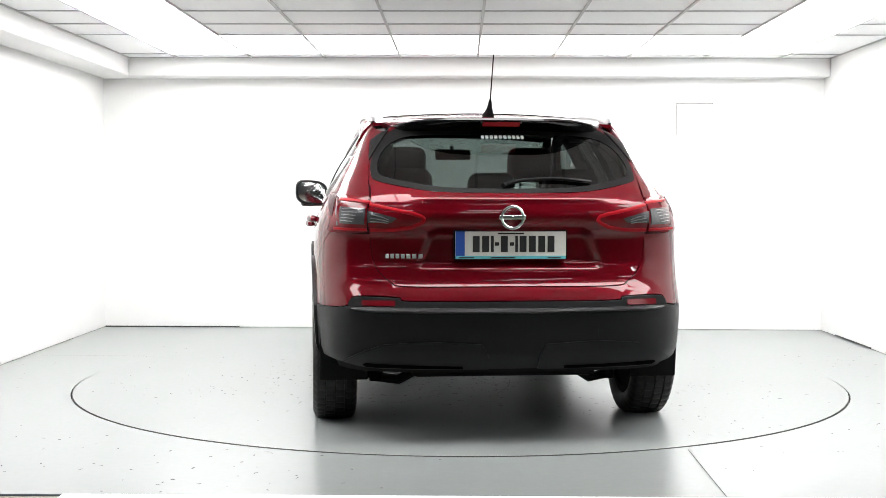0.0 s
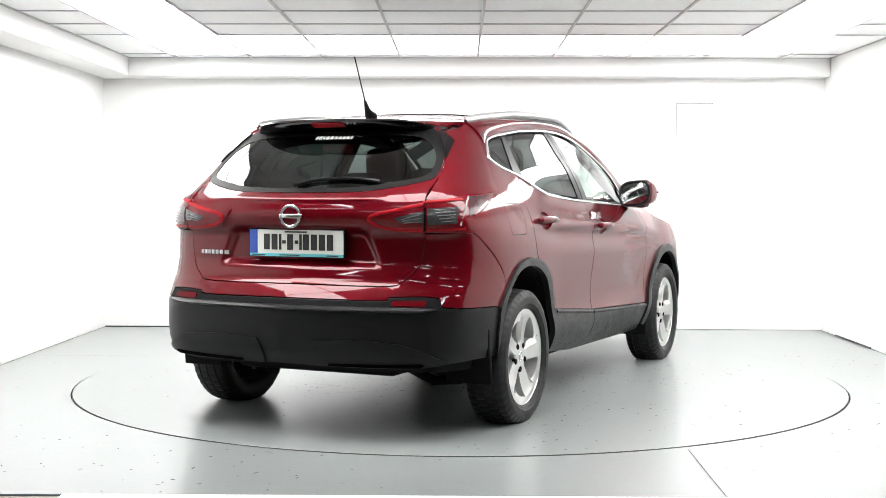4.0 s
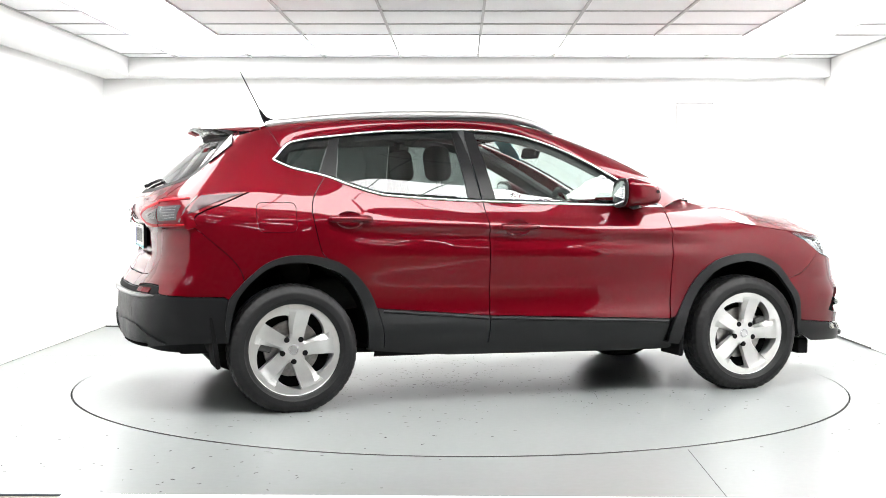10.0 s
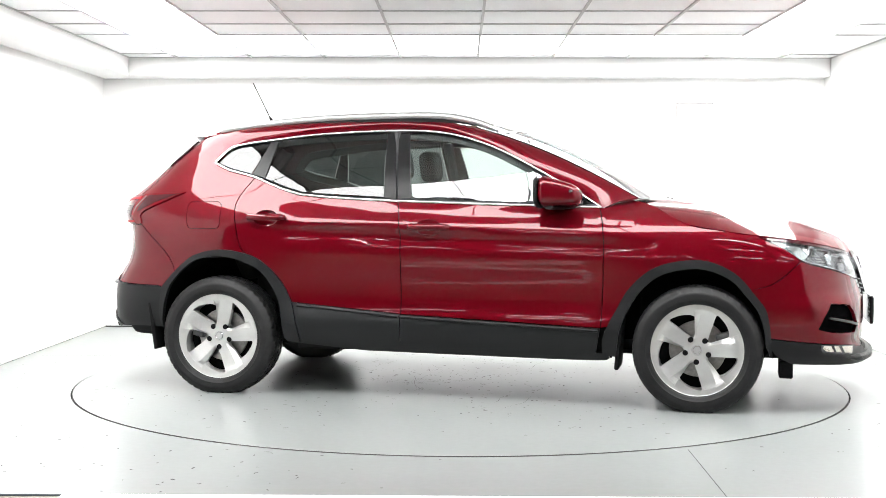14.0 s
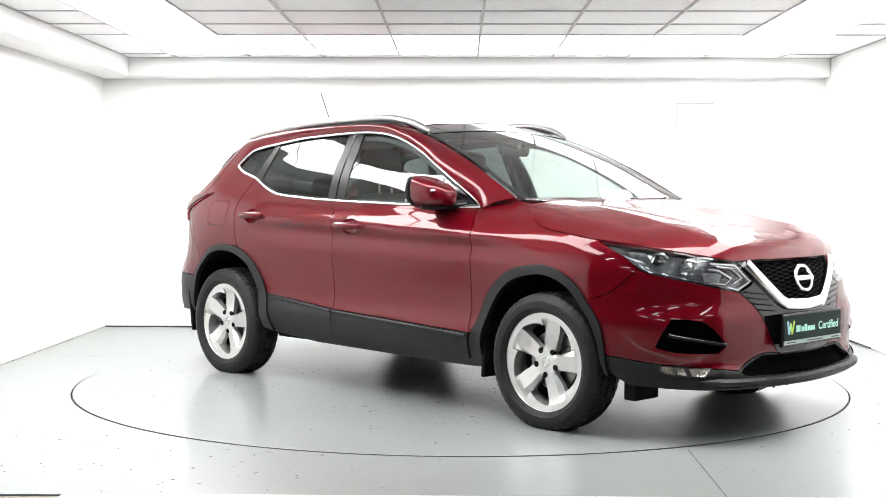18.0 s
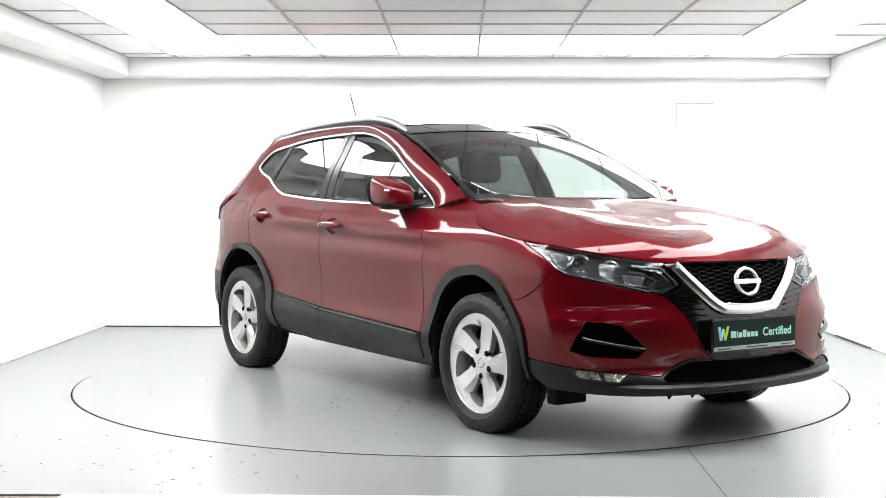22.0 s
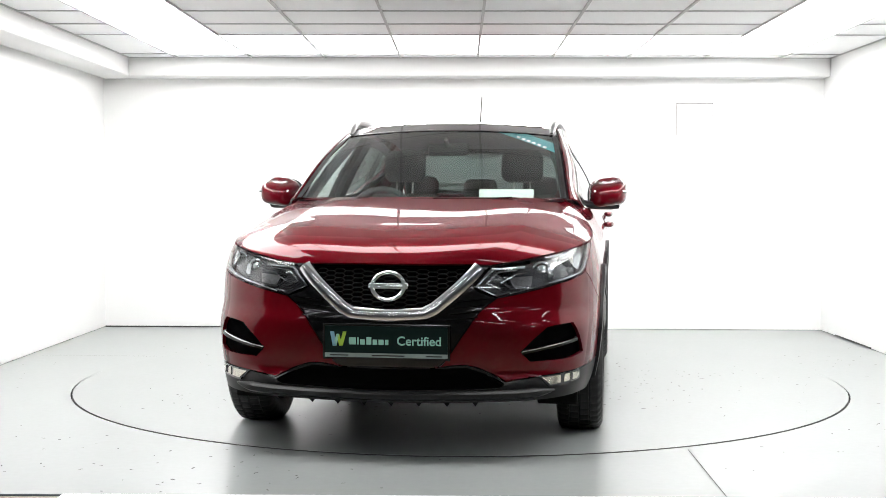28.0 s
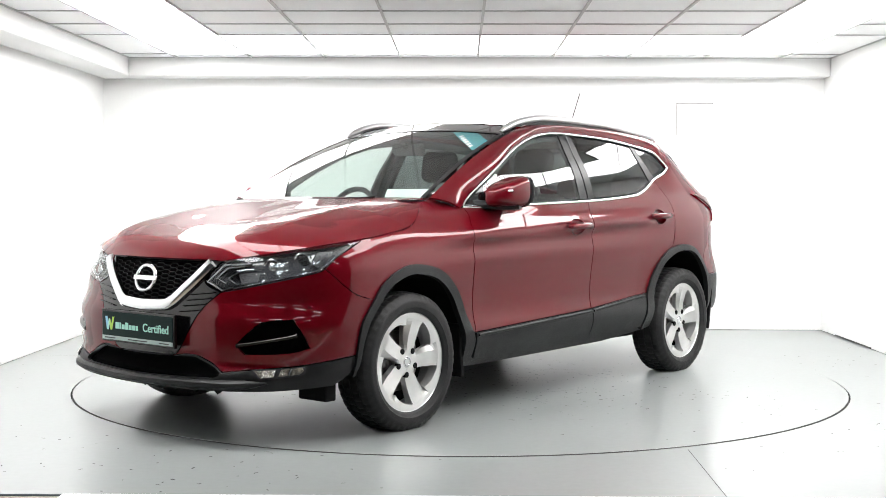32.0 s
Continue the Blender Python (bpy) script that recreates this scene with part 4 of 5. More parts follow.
# ---- wheels ----
def side_width(x, z):
    """Half width of the body where it passes x at height z."""
    s = x
    for _ in range(12):
        s += x - skin(s, z)[0]
    return skin(s, z)[1]


def wheel(x, sy):
    z0, R = .322, .336
    hub = bmesh.new()
    lathe(hub, [(.225, -.09), (.228, .070), (.241, .080), (.240, .086), (.236, .087), (.226, .070), (.212, .04), (.205, -.09)], 64)
    w = part("wheel", hub, ALLOY, car, "silver five-spoke alloy wheel with black tyre", smooth=True)
    w.matrix_basis = pose(x, sy * .79, z0, 0, 0, 0 if sy > 0 else 180)
    bm = bmesh.new()
    prof = [(.226, -.088), (.240, -.100), (.285, -.108), (.312, -.100), (.326, -.088)]
    for a, b in ((-.084, -.052), (-.044, -.004), (.004, .044), (.052, .084)):
        prof += [(R - 1.1 * a * a, a), (R - 1.1 * b * b, b), (R - 1.1 * b * b - .008, b + .0015), (R - 1.1 * b * b - .008, b + .0055)]
    prof = prof[:-2] + [(.326, .088), (.312, .100), (.300, .1045), (.298, .1065), (.285, .108), (.262, .1065), (.259, .103), (.248, .100), (.240, .094), (.236, .086)]
    lathe(bm, prof, 240)
    for v in bm.verts:
        r = math.hypot(v.co.x, v.co.z)
        k = round(math.atan2(v.co.z, v.co.x) / math.tau * 240)
        rib = int((v.co.y + .09) / .045)
        if r > .320 and (k + 2 * rib) % 5 == 0 or abs(v.co.y) > .084 and .303 < r <= .330 and k % 5 < 2:
            v.co.x *= .990
            v.co.z *= .990
        if v.co.z < -z0 + .002:
            v.co.z = -z0 + .002
            v.co.y *= 1.02
    part("tyre", bm, RUBBER, w, "black road tyre", smooth=True, angle=40)
    # added black disc over the barrel paints the shade at the wheel's back
    bm = bmesh.new()
    lathe(bm, [(.227, -.0925), (.200, -.0925), (.198, -.075), (.12, -.070), (.0, -.070)], 40)
    part("brake_shield", bm, MATT_BLACK, w, "added dull black disc for the shade inside the wheel's back", smooth=True)
    first = 130 if x > 0 else 133

    def at(r, turn, y):
        t = radians(180 - first - turn)
        return r * math.cos(t), y, r * math.sin(t)
    # rim ring, its inner edge following the five openings
    arc = curve((37, .174), (40, .180), (46, .187), (56, .196), (66, .203), (74, .208), (76, .206))
    bm = bmesh.new()
    rows = []
    for k in range(5):
        for turn in (4.1, 12, 20, 28, 36.9, 37.1, 40, 43, 46, 51, 56, 61, 66, 70, 74, 75.9):
            inner = arc(turn) if turn > 37 else .206
            y0 = .0815 - .25 * max(0.0, .205 - inner)
            rows.append([bm.verts.new(at(r, turn + 72 * k, y)) for r, y in ((inner - .002, .030), (inner, y0), (.226, .0835), (.2345, .0835), (.2395, .079))])
    for r0, r1 in zip(rows, rows[1:] + rows[:1]):
        for i in range(4):
            bm.faces.new((r0[i], r0[i + 1], r1[i + 1], r1[i]))
    bmesh.ops.recalc_face_normals(bm, faces=bm.faces)
    part("rim_face", bm, ALLOY, w, "silver alloy rim ring", smooth=True, angle=25)
    # five spokes, each folded along a ridge
    low, high = curve((.028, -10), (.060, -13), (.080, -11), (.108, -4), (.142, 0), (.208, 4), (.212, 4)), curve((.028, 62), (.058, 58), (.070, 46), (.084, 40.5), (.118, 39), (.175, 37), (.212, 37))
    fall = curve((.028, 0), (.055, .1), (.09, .75), (.13, 1), (.18, .9), (.212, 0))
    for k in range(5):
        bm = bmesh.new()
        rows = []
        for r in (.028, .046, .060, .070, .080, .092, .106, .125, .15, .168, .182, .197, .212):
            ridge = .066 + .0165 * (r / .212) ** 1.6
            mid = min(25 + 75 * (.205 - r), high(r) - 4)
            p0, p1, p2 = at(r, low(r) + 72 * k, ridge - .012 * fall(r)), at(r, mid + 72 * k, ridge), at(r, high(r) + 72 * k, ridge - .022 * fall(r))
            rows.append([bm.verts.new(p) for p in ((p0[0], .028, p0[2]), p0, p1, p2, (p2[0], .028, p2[2]))])
        for r0, r1 in zip(rows, rows[1:]):
            for i in range(4):
                bm.faces.new((r0[i], r0[i + 1], r1[i + 1], r1[i]))
        bmesh.ops.recalc_face_normals(bm, faces=bm.faces)
        part("spoke", bm, ALLOY, w, smooth=True, angle=12)
    bm = bmesh.new()
    lathe(bm, [(.0, .0685), (.026, .0680), (.0295, .0665), (.031, .050)], 24)
    part("centre_cap", bm, SATIN, w, smooth=True, angle=15)
    bm = bmesh.new()
    lathe(bm, [(.0175, .068), (.019, .0698), (.0215, .0698), (.023, .068)], 28)
    part("cap_ring", bm, CHROME, w, "small chrome ring on the centre cap", smooth=True)
    for k in range(5):
        a = radians(180 - first + 7 - 72 * k)
        bm = bmesh.new()
        lathe(bm, [(0, .0690), (.0125, .0690), (.0145, .067), (.0145, .05)], 12)
        bmesh.ops.translate(bm, verts=bm.verts, vec=(.062 * math.cos(a), .001, .062 * math.sin(a)))
        part("wheel_nut", bm, MATT_BLACK, w, "black recessed wheel nut")
    bm = bmesh.new()
    lathe(bm, [(.0, .012), (.07, .012), (.075, .006), (.145, .006), (.147, -.004), (.145, -.016), (.07, -.016)], 40)
    part("brake_disc", bm, STEEL, w, smooth=True)
    bm = bmesh.new()
    lathe(bm, [(.205, -.02), (.15, -.03), (.05, -.03), (0, -.03)], 32)
    part("brake_shield", bm, MATT_BLACK, w)
    bm = bmesh.new()
    box(bm, -.05, .05, -.03, .035, .105, .175, .01)
    ca = part("brake_caliper", bm, DARK_ALLOY, w)
    ca.matrix_basis = pose(0, 0, 0, 0, 75 if x * sy > 0 else -75, 0)
    return w


for x in (1.32, -1.32):
    for sy in (1, -1):
        wheel(x, sy)
        bm = bmesh.new()
        n = 28
        arc = [(x + .428 * math.cos(radians(-4 + 188 * k / n)), .345 + .428 * math.sin(radians(-4 + 188 * k / n))) for k in range(n + 1)]
        rows = [[bm.verts.new((px, sy * .40, pz)) for px, pz in arc], [bm.verts.new((px, sy * (side_width(px, pz) - .014), pz)) for px, pz in arc]]
        for k in range(n):
            bm.faces.new((rows[0][k], rows[0][k + 1], rows[1][k + 1], rows[1][k]))
        c = bm.verts.new((x, sy * .40, .345))
        for k in range(n):
            bm.faces.new((rows[0][k], rows[0][k + 1], c))
        part("wheel_housing", bm, MATT_BLACK, car)


# ---- spoiler, rails, mirrors, handles ----
def spoiler(u, v):
    """u from the roof (0) to the trailing edge (1)."""
    a = abs(v)
    x0, z0 = -1.40 - .04 * (1 - v * v), ROOF_EDGE(-1.42) + .017 * (1 - v * v) + .002
    x1, z1 = -1.750 + .19 * a ** 3 + .09 * a ** 14, 1.475 - .030 * a ** 6
    z0 -= .006 * a ** 8
    return x0 + (x1 - x0) * u, v * (.590 - .052 * u), z0 + (z1 - z0) * u + .012 * u * (1 - u)


def spoiler_lip(u, v):
    """The gloss black underside, from the trailing edge (0) in to the glass (1)."""
    a = abs(v)
    x1, z1 = -1.752 + .19 * a ** 3 + .09 * a ** 14, 1.473 - .030 * a ** 6
    return x1 + (-1.60 + .10 * a ** 3 - x1) * u, v * (.542 + .010 * u), z1 + (1.420 - .075 * a ** 4 - z1) * max(0.0, u) ** .8


sp = panel("spoiler", spoiler, strip(20, 0, 1, -1, 1), RED, car, "red roof spoiler", gap=0, step=.06, depth=.004, away=(0, 0, 1))
panel("spoiler_lip", spoiler_lip, strip(16, 0, 1, -1, 1), GLOSS_BLACK, sp, "black spoiler underside", gap=0, step=.08, depth=.012, away=(-1, 0, -.6))
panel("brake_light", spoiler_lip, strip(8, .07, .36, -.165, .165), BRAKE_LENS, sp, "slim red high brake light", gap=0, step=.08, depth=.002, lift=.004, away=(-1, 0, -.6))
for sy in (1, -1):
    m = (lambda q, z: tail(q, z)) if sy > 0 else (lambda q, z: tail(-q, z))
    panel("spoiler_fin", m, outline([(1.12, 1.425), (1.25, 1.408), (1.42, 1.372)], [(1.42, 1.372), (1.34, 1.330), (1.25, 1.278)], [(1.25, 1.278), (1.215, 1.33), (1.17, 1.38), (1.12, 1.425)]), GLOSS_BLACK, sp, "gloss black spoiler fin", gap=0, lift=.010, depth=.014, step=.03)
    # rail
    bm = bmesh.new()
    rail = spline([(-1.42, 1.484), (-1.357, 1.494), (-1.105, 1.523), (-.791, 1.548), (-.352, 1.560), (-.102, 1.556), (.054, 1.532), (.15, 1.503), (.225, 1.470)], 6)
    tube(bm, [(x, sy * (.600 - .015 * ease(-.2, .2, x) + .012 * (1 - ((x + .6) / .8) ** 2)), z) for x, z in rail], lambda k: .008 + .011 * min(1, 12 * k, 10 * (1 - k)), 12)
    part("roof_rail", bm, SATIN, car, "satin silver roof rail", smooth=True)
    bm = bmesh.new()
    web = [[bm.verts.new((x, sy * (.600 - .015 * ease(-.2, .2, x) + .012 * (1 - ((x + .6) / .8) ** 2)) + o, zz)) for o, zz in ((-.008, z), (.008, z), (.008, min(z - .004, ROOF_EDGE(x) - .006)), (-.008, min(z - .004, ROOF_EDGE(x) - .006)))] for x, z in rail]
    for a, b in zip(web, web[1:]):
        for k in range(4):
            bm.faces.new((a[k], a[(k + 1) % 4], b[(k + 1) % 4], b[k]))
    bm.faces.new(web[0][::-1]), bm.faces.new(web[-1])
    bmesh.ops.recalc_face_normals(bm, faces=bm.faces)
    part("rail_base", bm, SATIN_BLACK, car, "black rail base")
    # mirror
    bm = bmesh.new()
    nu, nv = 28, 20

    def lump(a, b):
        ca, sa, cb, sb = math.cos(a), math.sin(a), math.cos(b), math.sin(b)
        p = lambda c, e: math.copysign(abs(c) ** e, c)
        x = p(cb, .75) * p(ca, .9) * (.160 if ca > 0 else .045)
        y = p(cb, .62) * p(sa, .62) * .091
        z = p(sb, .62) * (.074 - .014 * max(0.0, ca))
        z += .012 * y / .1 * sy - .010 * x / .1
        return x - .10 * max(0, y * sy) ** 2 * 5, y, z
    rows = [[bm.verts.new(lump(math.tau * i / nu, radians(-88 + 176 * j / nv))) for i in range(nu)] for j in range(nv + 1)]
    for j in range(nv):
        for i in range(nu):
            bm.faces.new((rows[j][i], rows[j][(i + 1) % nu], rows[j + 1][(i + 1) % nu], rows[j + 1][i]))
    bm.faces.new(rows[0][::-1]), bm.faces.new(rows[-1])
    bmesh.ops.recalc_face_normals(bm, faces=bm.faces)
    mir = part("door_mirror", bm, RED, car, "dark red door mirror cap", smooth=True, angle=60)
    mir.matrix_basis = pose(.552, sy * .905, 1.130, 0, 0, sy * 5) @ Matrix.Diagonal((1.1, 1.12, 1.1, 1))
    bm = bmesh.new()
    tube(bm, [(.135, -sy * .185, -.048), (.10, -sy * .115, -.056), (.055, -sy * .05, -.062), (.02, sy * .01, -.066), (.01, sy * .05, -.064)], lambda k: .036 - .012 * k, 12, flat=.62)
    part("mirror_arm", bm, PLASTIC, mir, smooth=True)
    bm = bmesh.new()
    rings = []
    for r in (1.0, .8, .6, .4, .2):
        rings.append([])
        for a in [math.tau * k / 32 for k in range(32)]:
            c, d = [r * math.copysign(abs(w) ** .6, w) for w in (math.cos(a), math.sin(a))]
            rings[-1].append(bm.verts.new((-.060 + .005 * (c * c + d * d), .079 * c, .058 * d + .012 * c * sy)))
    for r0, r1 in zip(rings, rings[1:]):
        for k in range(32):
            bm.faces.new((r0[k], r0[(k + 1) % 32], r1[(k + 1) % 32], r1[k]))
    bm.faces.new(rings[-1])
    part("mirror_glass", bm, CHROME, mir, "convex mirror glass", smooth=True)
    bm = bmesh.new()
    edge = [math.tau * k / 40 for k in range(40)]
    tube(bm, [(-.046, .084 * math.copysign(abs(math.cos(a)) ** .6, math.cos(a)), .063 * math.copysign(abs(math.sin(a)) ** .6, math.sin(a)) + .012 * math.cos(a) * sy) for a in edge], .010, 8, closed=True)
    part("mirror_rim", bm, PLASTIC, mir, "black mirror rim", smooth=True)
    bm = bmesh.new()
    tube(bm, [(.133 - .6 * (y - .01) ** 2 * 4, sy * y, .006 + .02 * y) for y in (-.07, -.03, .02, .05, .08)], .007, 8)
    part("indicator_strip", bm, LAMP_SILVER, mir, "clear indicator strip", smooth=True)
    f = right if sy < 0 else left
    panel("mirror_corner", f, outline([(.775, 1.062), (.60, 1.070)], [(.60, 1.070), (.60, 1.165)], [(.60, 1.165), (.70, 1.105), (.775, 1.062)]), GLOSS_BLACK, car, gap=0, lift=.002)
    # handles
    for hx, hz in ((-1.03, .990), (-.10, .944)):
        bm = bmesh.new()
        tube(bm, [(hx + d, sy * (half_width(hx + d, hz) + o), hz + .002) for d, o in ((-.105, .004), (-.095, .016), (-.05, .028), (0, .032), (.05, .028), (.095, .018), (.112, .004))], lambda k: .019 if .05 < k < .95 else .013, 12, flat=.95)
        part("door_handle", bm, RED, DOORS[sy][0 if hx > -.5 else 1], "body-coloured door handle", smooth=True)
    # mud flaps
    for mx, z0 in ((-1.735, .235), (.895, .205)):
        bm = bmesh.new()
        box(bm, -.012, .012, -.115, .115, 0, .27, .008)
        fl = part("mud_flap", bm, MATT_BLACK, car, smooth=True)
        fl.matrix_basis = pose(mx + (.03 if mx < 0 else .012), sy * .752, z0, 0, -8 if mx < 0 else 4, 0)
    bm = box(bmesh.new(), 1.73, 1.80, sy * .70 - .09, sy * .70 + .09, .18, .27, .01)
    part("air_deflector", bm, MATT_BLACK, car)

# antenna
bm = bmesh.new()
tube(bm, [(-1.27, 0, 1.518), (-1.30, 0, 1.535), (-1.32, 0, 1.556), (-1.345, 0, 1.60)], lambda k: .026 * (1 - k) + .006, 12, flat=1)
ant = part("antenna", bm, MATT_BLACK, car, "black whip antenna", smooth=True)
bm = bmesh.new()
tube(bm, [(-1.345, 0, 1.60), (-1.455, 0, 1.815)], .0032, 8)
part("antenna_rod", bm, MATT_BLACK, ant)

# ---- badges, plates, wipers ----
def emblem(f, q, z, r, away_x, mat=CHROME, tilt=0.0, wide=1.0):
    """A plain ring with a bar across."""
    c = Vector(f(q, z))
    bm = bmesh.new()
    lathe(bm, [(r + r * .15 * math.cos(a), r * .15 * math.sin(a)) for a in [math.tau * k / 10 for k in range(11)]], 40)
    bmesh.ops.rotate(bm, verts=bm.verts, cent=(0, 0, 0), matrix=Matrix.Rotation(radians(90), 3, "Z"))
    bmesh.ops.scale(bm, vec=(1.0, wide, 1.0), verts=bm.verts)
    ring = part("emblem", bm, mat, car, "chrome ring emblem with a bar", smooth=True)
    ring.matrix_basis = pose(c.x + away_x * .008, c.y, c.z, 0, tilt, 0)
    part("emblem_bar", box(bmesh.new(), -.006, .008, -r * 1.25 * wide, r * 1.25 * wide, -r * .2, r * .2, .004), mat, ring, smooth=True)
    return ring


emblem(nose, 0, .729, .059, 1.8, tilt=-14, wide=1.16)
emblem(tail, 0, 1.016, .049, -1.0, tilt=0)


def plank(name, parent, x, y0, y1, z0, z1, mat, thick=.002):
    return part(name, box(bmesh.new(), x - thick, x + thick, y0, y1, z0, z1), mat, parent)


# rear plate: characters as plain bars
bm = box(bmesh.new(), -2.062, -2.046, -.262, .262, -.067, .067, .003)
rp = part("number_plate", bm, MATT_BLACK, car, "white number plate with dark bars and a blue edge")
rp.matrix_basis = pose(.042, 0, .890)
plank("plate_face", rp, -2.063, -.255, .255, -.050, .061, PLATE_WHITE)
plank("plate_band", rp, -2.0645, .212, .254, -.050, .061, PLATE_BLUE)
plank("plate_footer", rp, -2.0645, -.254, .254, -.064, -.050, PLATE_TEAL)
y = .180
for wdt in (.044, .044, .018, .026, .044, .026, .018, .044, .044, .044, .044):
    hgt = .008 if abs(wdt - .026) < 1e-6 else .037
    plank("plate_bar", rp, -2.0655, y - wdt * .82, y - wdt * .1, .004 - hgt, .004 + hgt, INK)
    y -= wdt * .98
for y0, y1 in ((.06, -.06),):
    plank("plate_bar", rp, -2.0655, y1, y0, .048, .055, INK)
for y0, y1 in ((.17, .24), (-.02, .09), (-.23, -.17)):
    plank("plate_bar", rp, -2.0668, y0, y1, -.060, -.055, INK)

# front plate
bm = box(bmesh.new(), 2.214, 2.232, -.272, .272, -.078, .074, .004)
fp = part("number_plate", bm, GLOSS_BLACK, car, "dark green plate with pale lettering")
fp.matrix_basis = pose(.006, 0, .500, 0, 0, 0)
plank("plate_face", fp, 2.233, -.262, .262, -.050, .064, SIGN_GREEN)
plank("plate_footer", fp, 2.2345, -.262, .262, -.068, -.050, SIGN_PALE)
for y0, y1 in ((-.24, -.16), (-.06, .08), (.17, .24)):
    plank("plate_bar", fp, 2.2362, y0, y1, -.062, -.057, INK)
y = -.158
for wdt, hgt in ((.030, .030), (.006, .030), (.021, .022), (.021, .032), (.019, .022), (.022, .022), (.014, .022)):
    plank("plate_bar", fp, 2.2352, y, y + wdt, -.014, -.014 + hgt, SIGN_MINT)
    y += wdt + .006
for pts, mat in (([(-.240, .040), (-.222, .040), (-.212, -.022), (-.228, -.022)], SIGN_BLUE), ([(-.228, -.022), (-.212, -.022), (-.200, .030), (-.212, .030)], SIGN_MINT),
                 ([(-.212, .030), (-.200, .030), (-.186, -.022), (-.200, -.022)], SIGN_LIME), ([(-.200, -.022), (-.186, -.022), (-.168, .040), (-.184, .040)], SIGN_LIME)):
    bm = bmesh.new()
    bm.faces.new([bm.verts.new((2.2356, yy, zz)) for yy, zz in pts])
    part("logo_stroke", bm, mat, fp)


def lettering(name, text, size, mat, parent, m):
    """Built-in letters turned into a mesh."""
    c = bpy.data.curves.new(name, "FONT")
    c.body, c.size, c.extrude, c.offset = text, size, .0008, .0008
    tmp = bpy.data.objects.new(name, c)
    me = bpy.data.meshes.new_from_object(tmp)
    bpy.data.objects.remove(tmp)
    me.materials.clear()
    me.materials.append(mat)
    ob = new(name, me)
    ob.parent = parent
    ob.matrix_basis = m
    return ob


lettering("plate_lettering", "Certified", .053, SIGN_MINT, fp, Matrix.Translation((2.2355, .046, -.014)) @ Matrix(((0, 0, 1, 0), (1, 0, 0, 0), (0, 1, 0, 0), (0, 0, 0, 1))))

# model badge as plain chrome bars
for k in range(7):
    q = .73 - k * .040
    ribbon("badge_bar", tail, [(q, .838), (q - .016, .838), (q - .027, .838)], .020, SATIN, car, height=.003, lift=.003)

# bumper ledge and insert
# flat matt black sheet paints the shade of the recess round the reflectors
HALF_POCKET = [(0, .611), (1.13, .613)], [(1.13, .613), (1.05, .651), (.66, .651), (.58, .635), (0, .635)]
panel("reflector_pocket", tail, outline(HALF_POCKET[0], HALF_POCKET[1], flip(HALF_POCKET[1]), flip(HALF_POCKET[0])), MATT_BLACK, car, "flat black sheet painting a recess's shade above the bumper ledge", gap=0, lift=.001, depth=.001)
ribbon("bumper_ledge", tail, spline([(1.08, .604), (.8, .600), (.4, .598), (0, .597), (-.4, .598), (-.8, .600), (-1.08, .604)]), .024, LEDGE, car, "smooth black bumper ledge, paler for its highlight", height=.020, lift=.001, taper=7)
for sy in (1, -1):
    m = (lambda q, z: tail(q, z)) if sy > 0 else (lambda q, z: tail(-q, z))
    wing = panel("bumper_wing", m, outline([(.115, .338), (.118, .395), (.150, .449)], [(.150, .449), (.43, .459), (.76, .447)], [(.76, .447), (.99, .408), (1.26, .362)], [(1.26, .362), (.95, .343), (.60, .338), (.115, .338)]), BUMPER_BLACK, car, "raised wing of the bumper insert", gap=0, lift=.010, depth=.018, bulge=.004)
    # thin near-black sheet paints the shade of a slot on the wing
    panel("wing_slot", m, outline([(.25, .354), (.95, .366)], [(.95, .366), (.985, .358), (.95, .348)], [(.95, .348), (.25, .343)], [(.25, .343), (.25, .354)]), DEEP_BLACK, wing, "raised near-black sheet painted as a slot's shade", gap=0, lift=.0165, depth=.002)
# rear wiper
bm = bmesh.new()
arm = [(.02, 1.162), (-.05, 1.178), (-.20, 1.189), (-.34, 1.187), (-.46, 1.177)]
tube(bm, [Vector(tail(q, z)) + Vector((-.012, 0, .012)) for q, z in [(.035, 1.150)]] + [Vector(tail(q, z)) + Vector((-.010, 0, .004)) for q, z in spline(arm)], lambda k: .010 - .005 * k, 12, flat=1.0)
wp = part("rear_wiper", bm, MATT_BLACK, car, "black rear wiper", smooth=True)
bm = bmesh.new()
tube(bm, [Vector(tail(q, z)) + Vector((-.008, 0, .004)) for q, z in spline([(.0, 1.172), (-.2, 1.190), (-.38, 1.186), (-.53, 1.176)])], .007, 6)
part("wiper_blade", bm, RUBBER, wp)
# windscreen wipers and scuttle
panel("scuttle", lambda u, v: (windscreen(0, v)[0] + .10 * (1 - .5 * v * v) * (u) - .02, v * .70, windscreen(0, v)[2] - .012 * (1 - u) + .002 - .010 * u), strip(12, 0, 1, -.98, .98), MATT_BLACK, car, gap=0, step=.08, depth=.01, away=(0, 0, 1))
for a, b in (((-.10, .60), (.02, .05)), ((.50, .05), (.03, .10))):
    bm = bmesh.new()
    y0, y1 = a
    tube(bm, [Vector(windscreen(.004 + .014 * k * k, y0 + (y1 - y0) * k)) + Vector((.012, 0, .006)) for k in [i / 8 for i in range(9)]], lambda k: .007 - .003 * k, 8)
    part("windscreen_wiper", bm, MATT_BLACK, car, "black windscreen wiper", smooth=True)
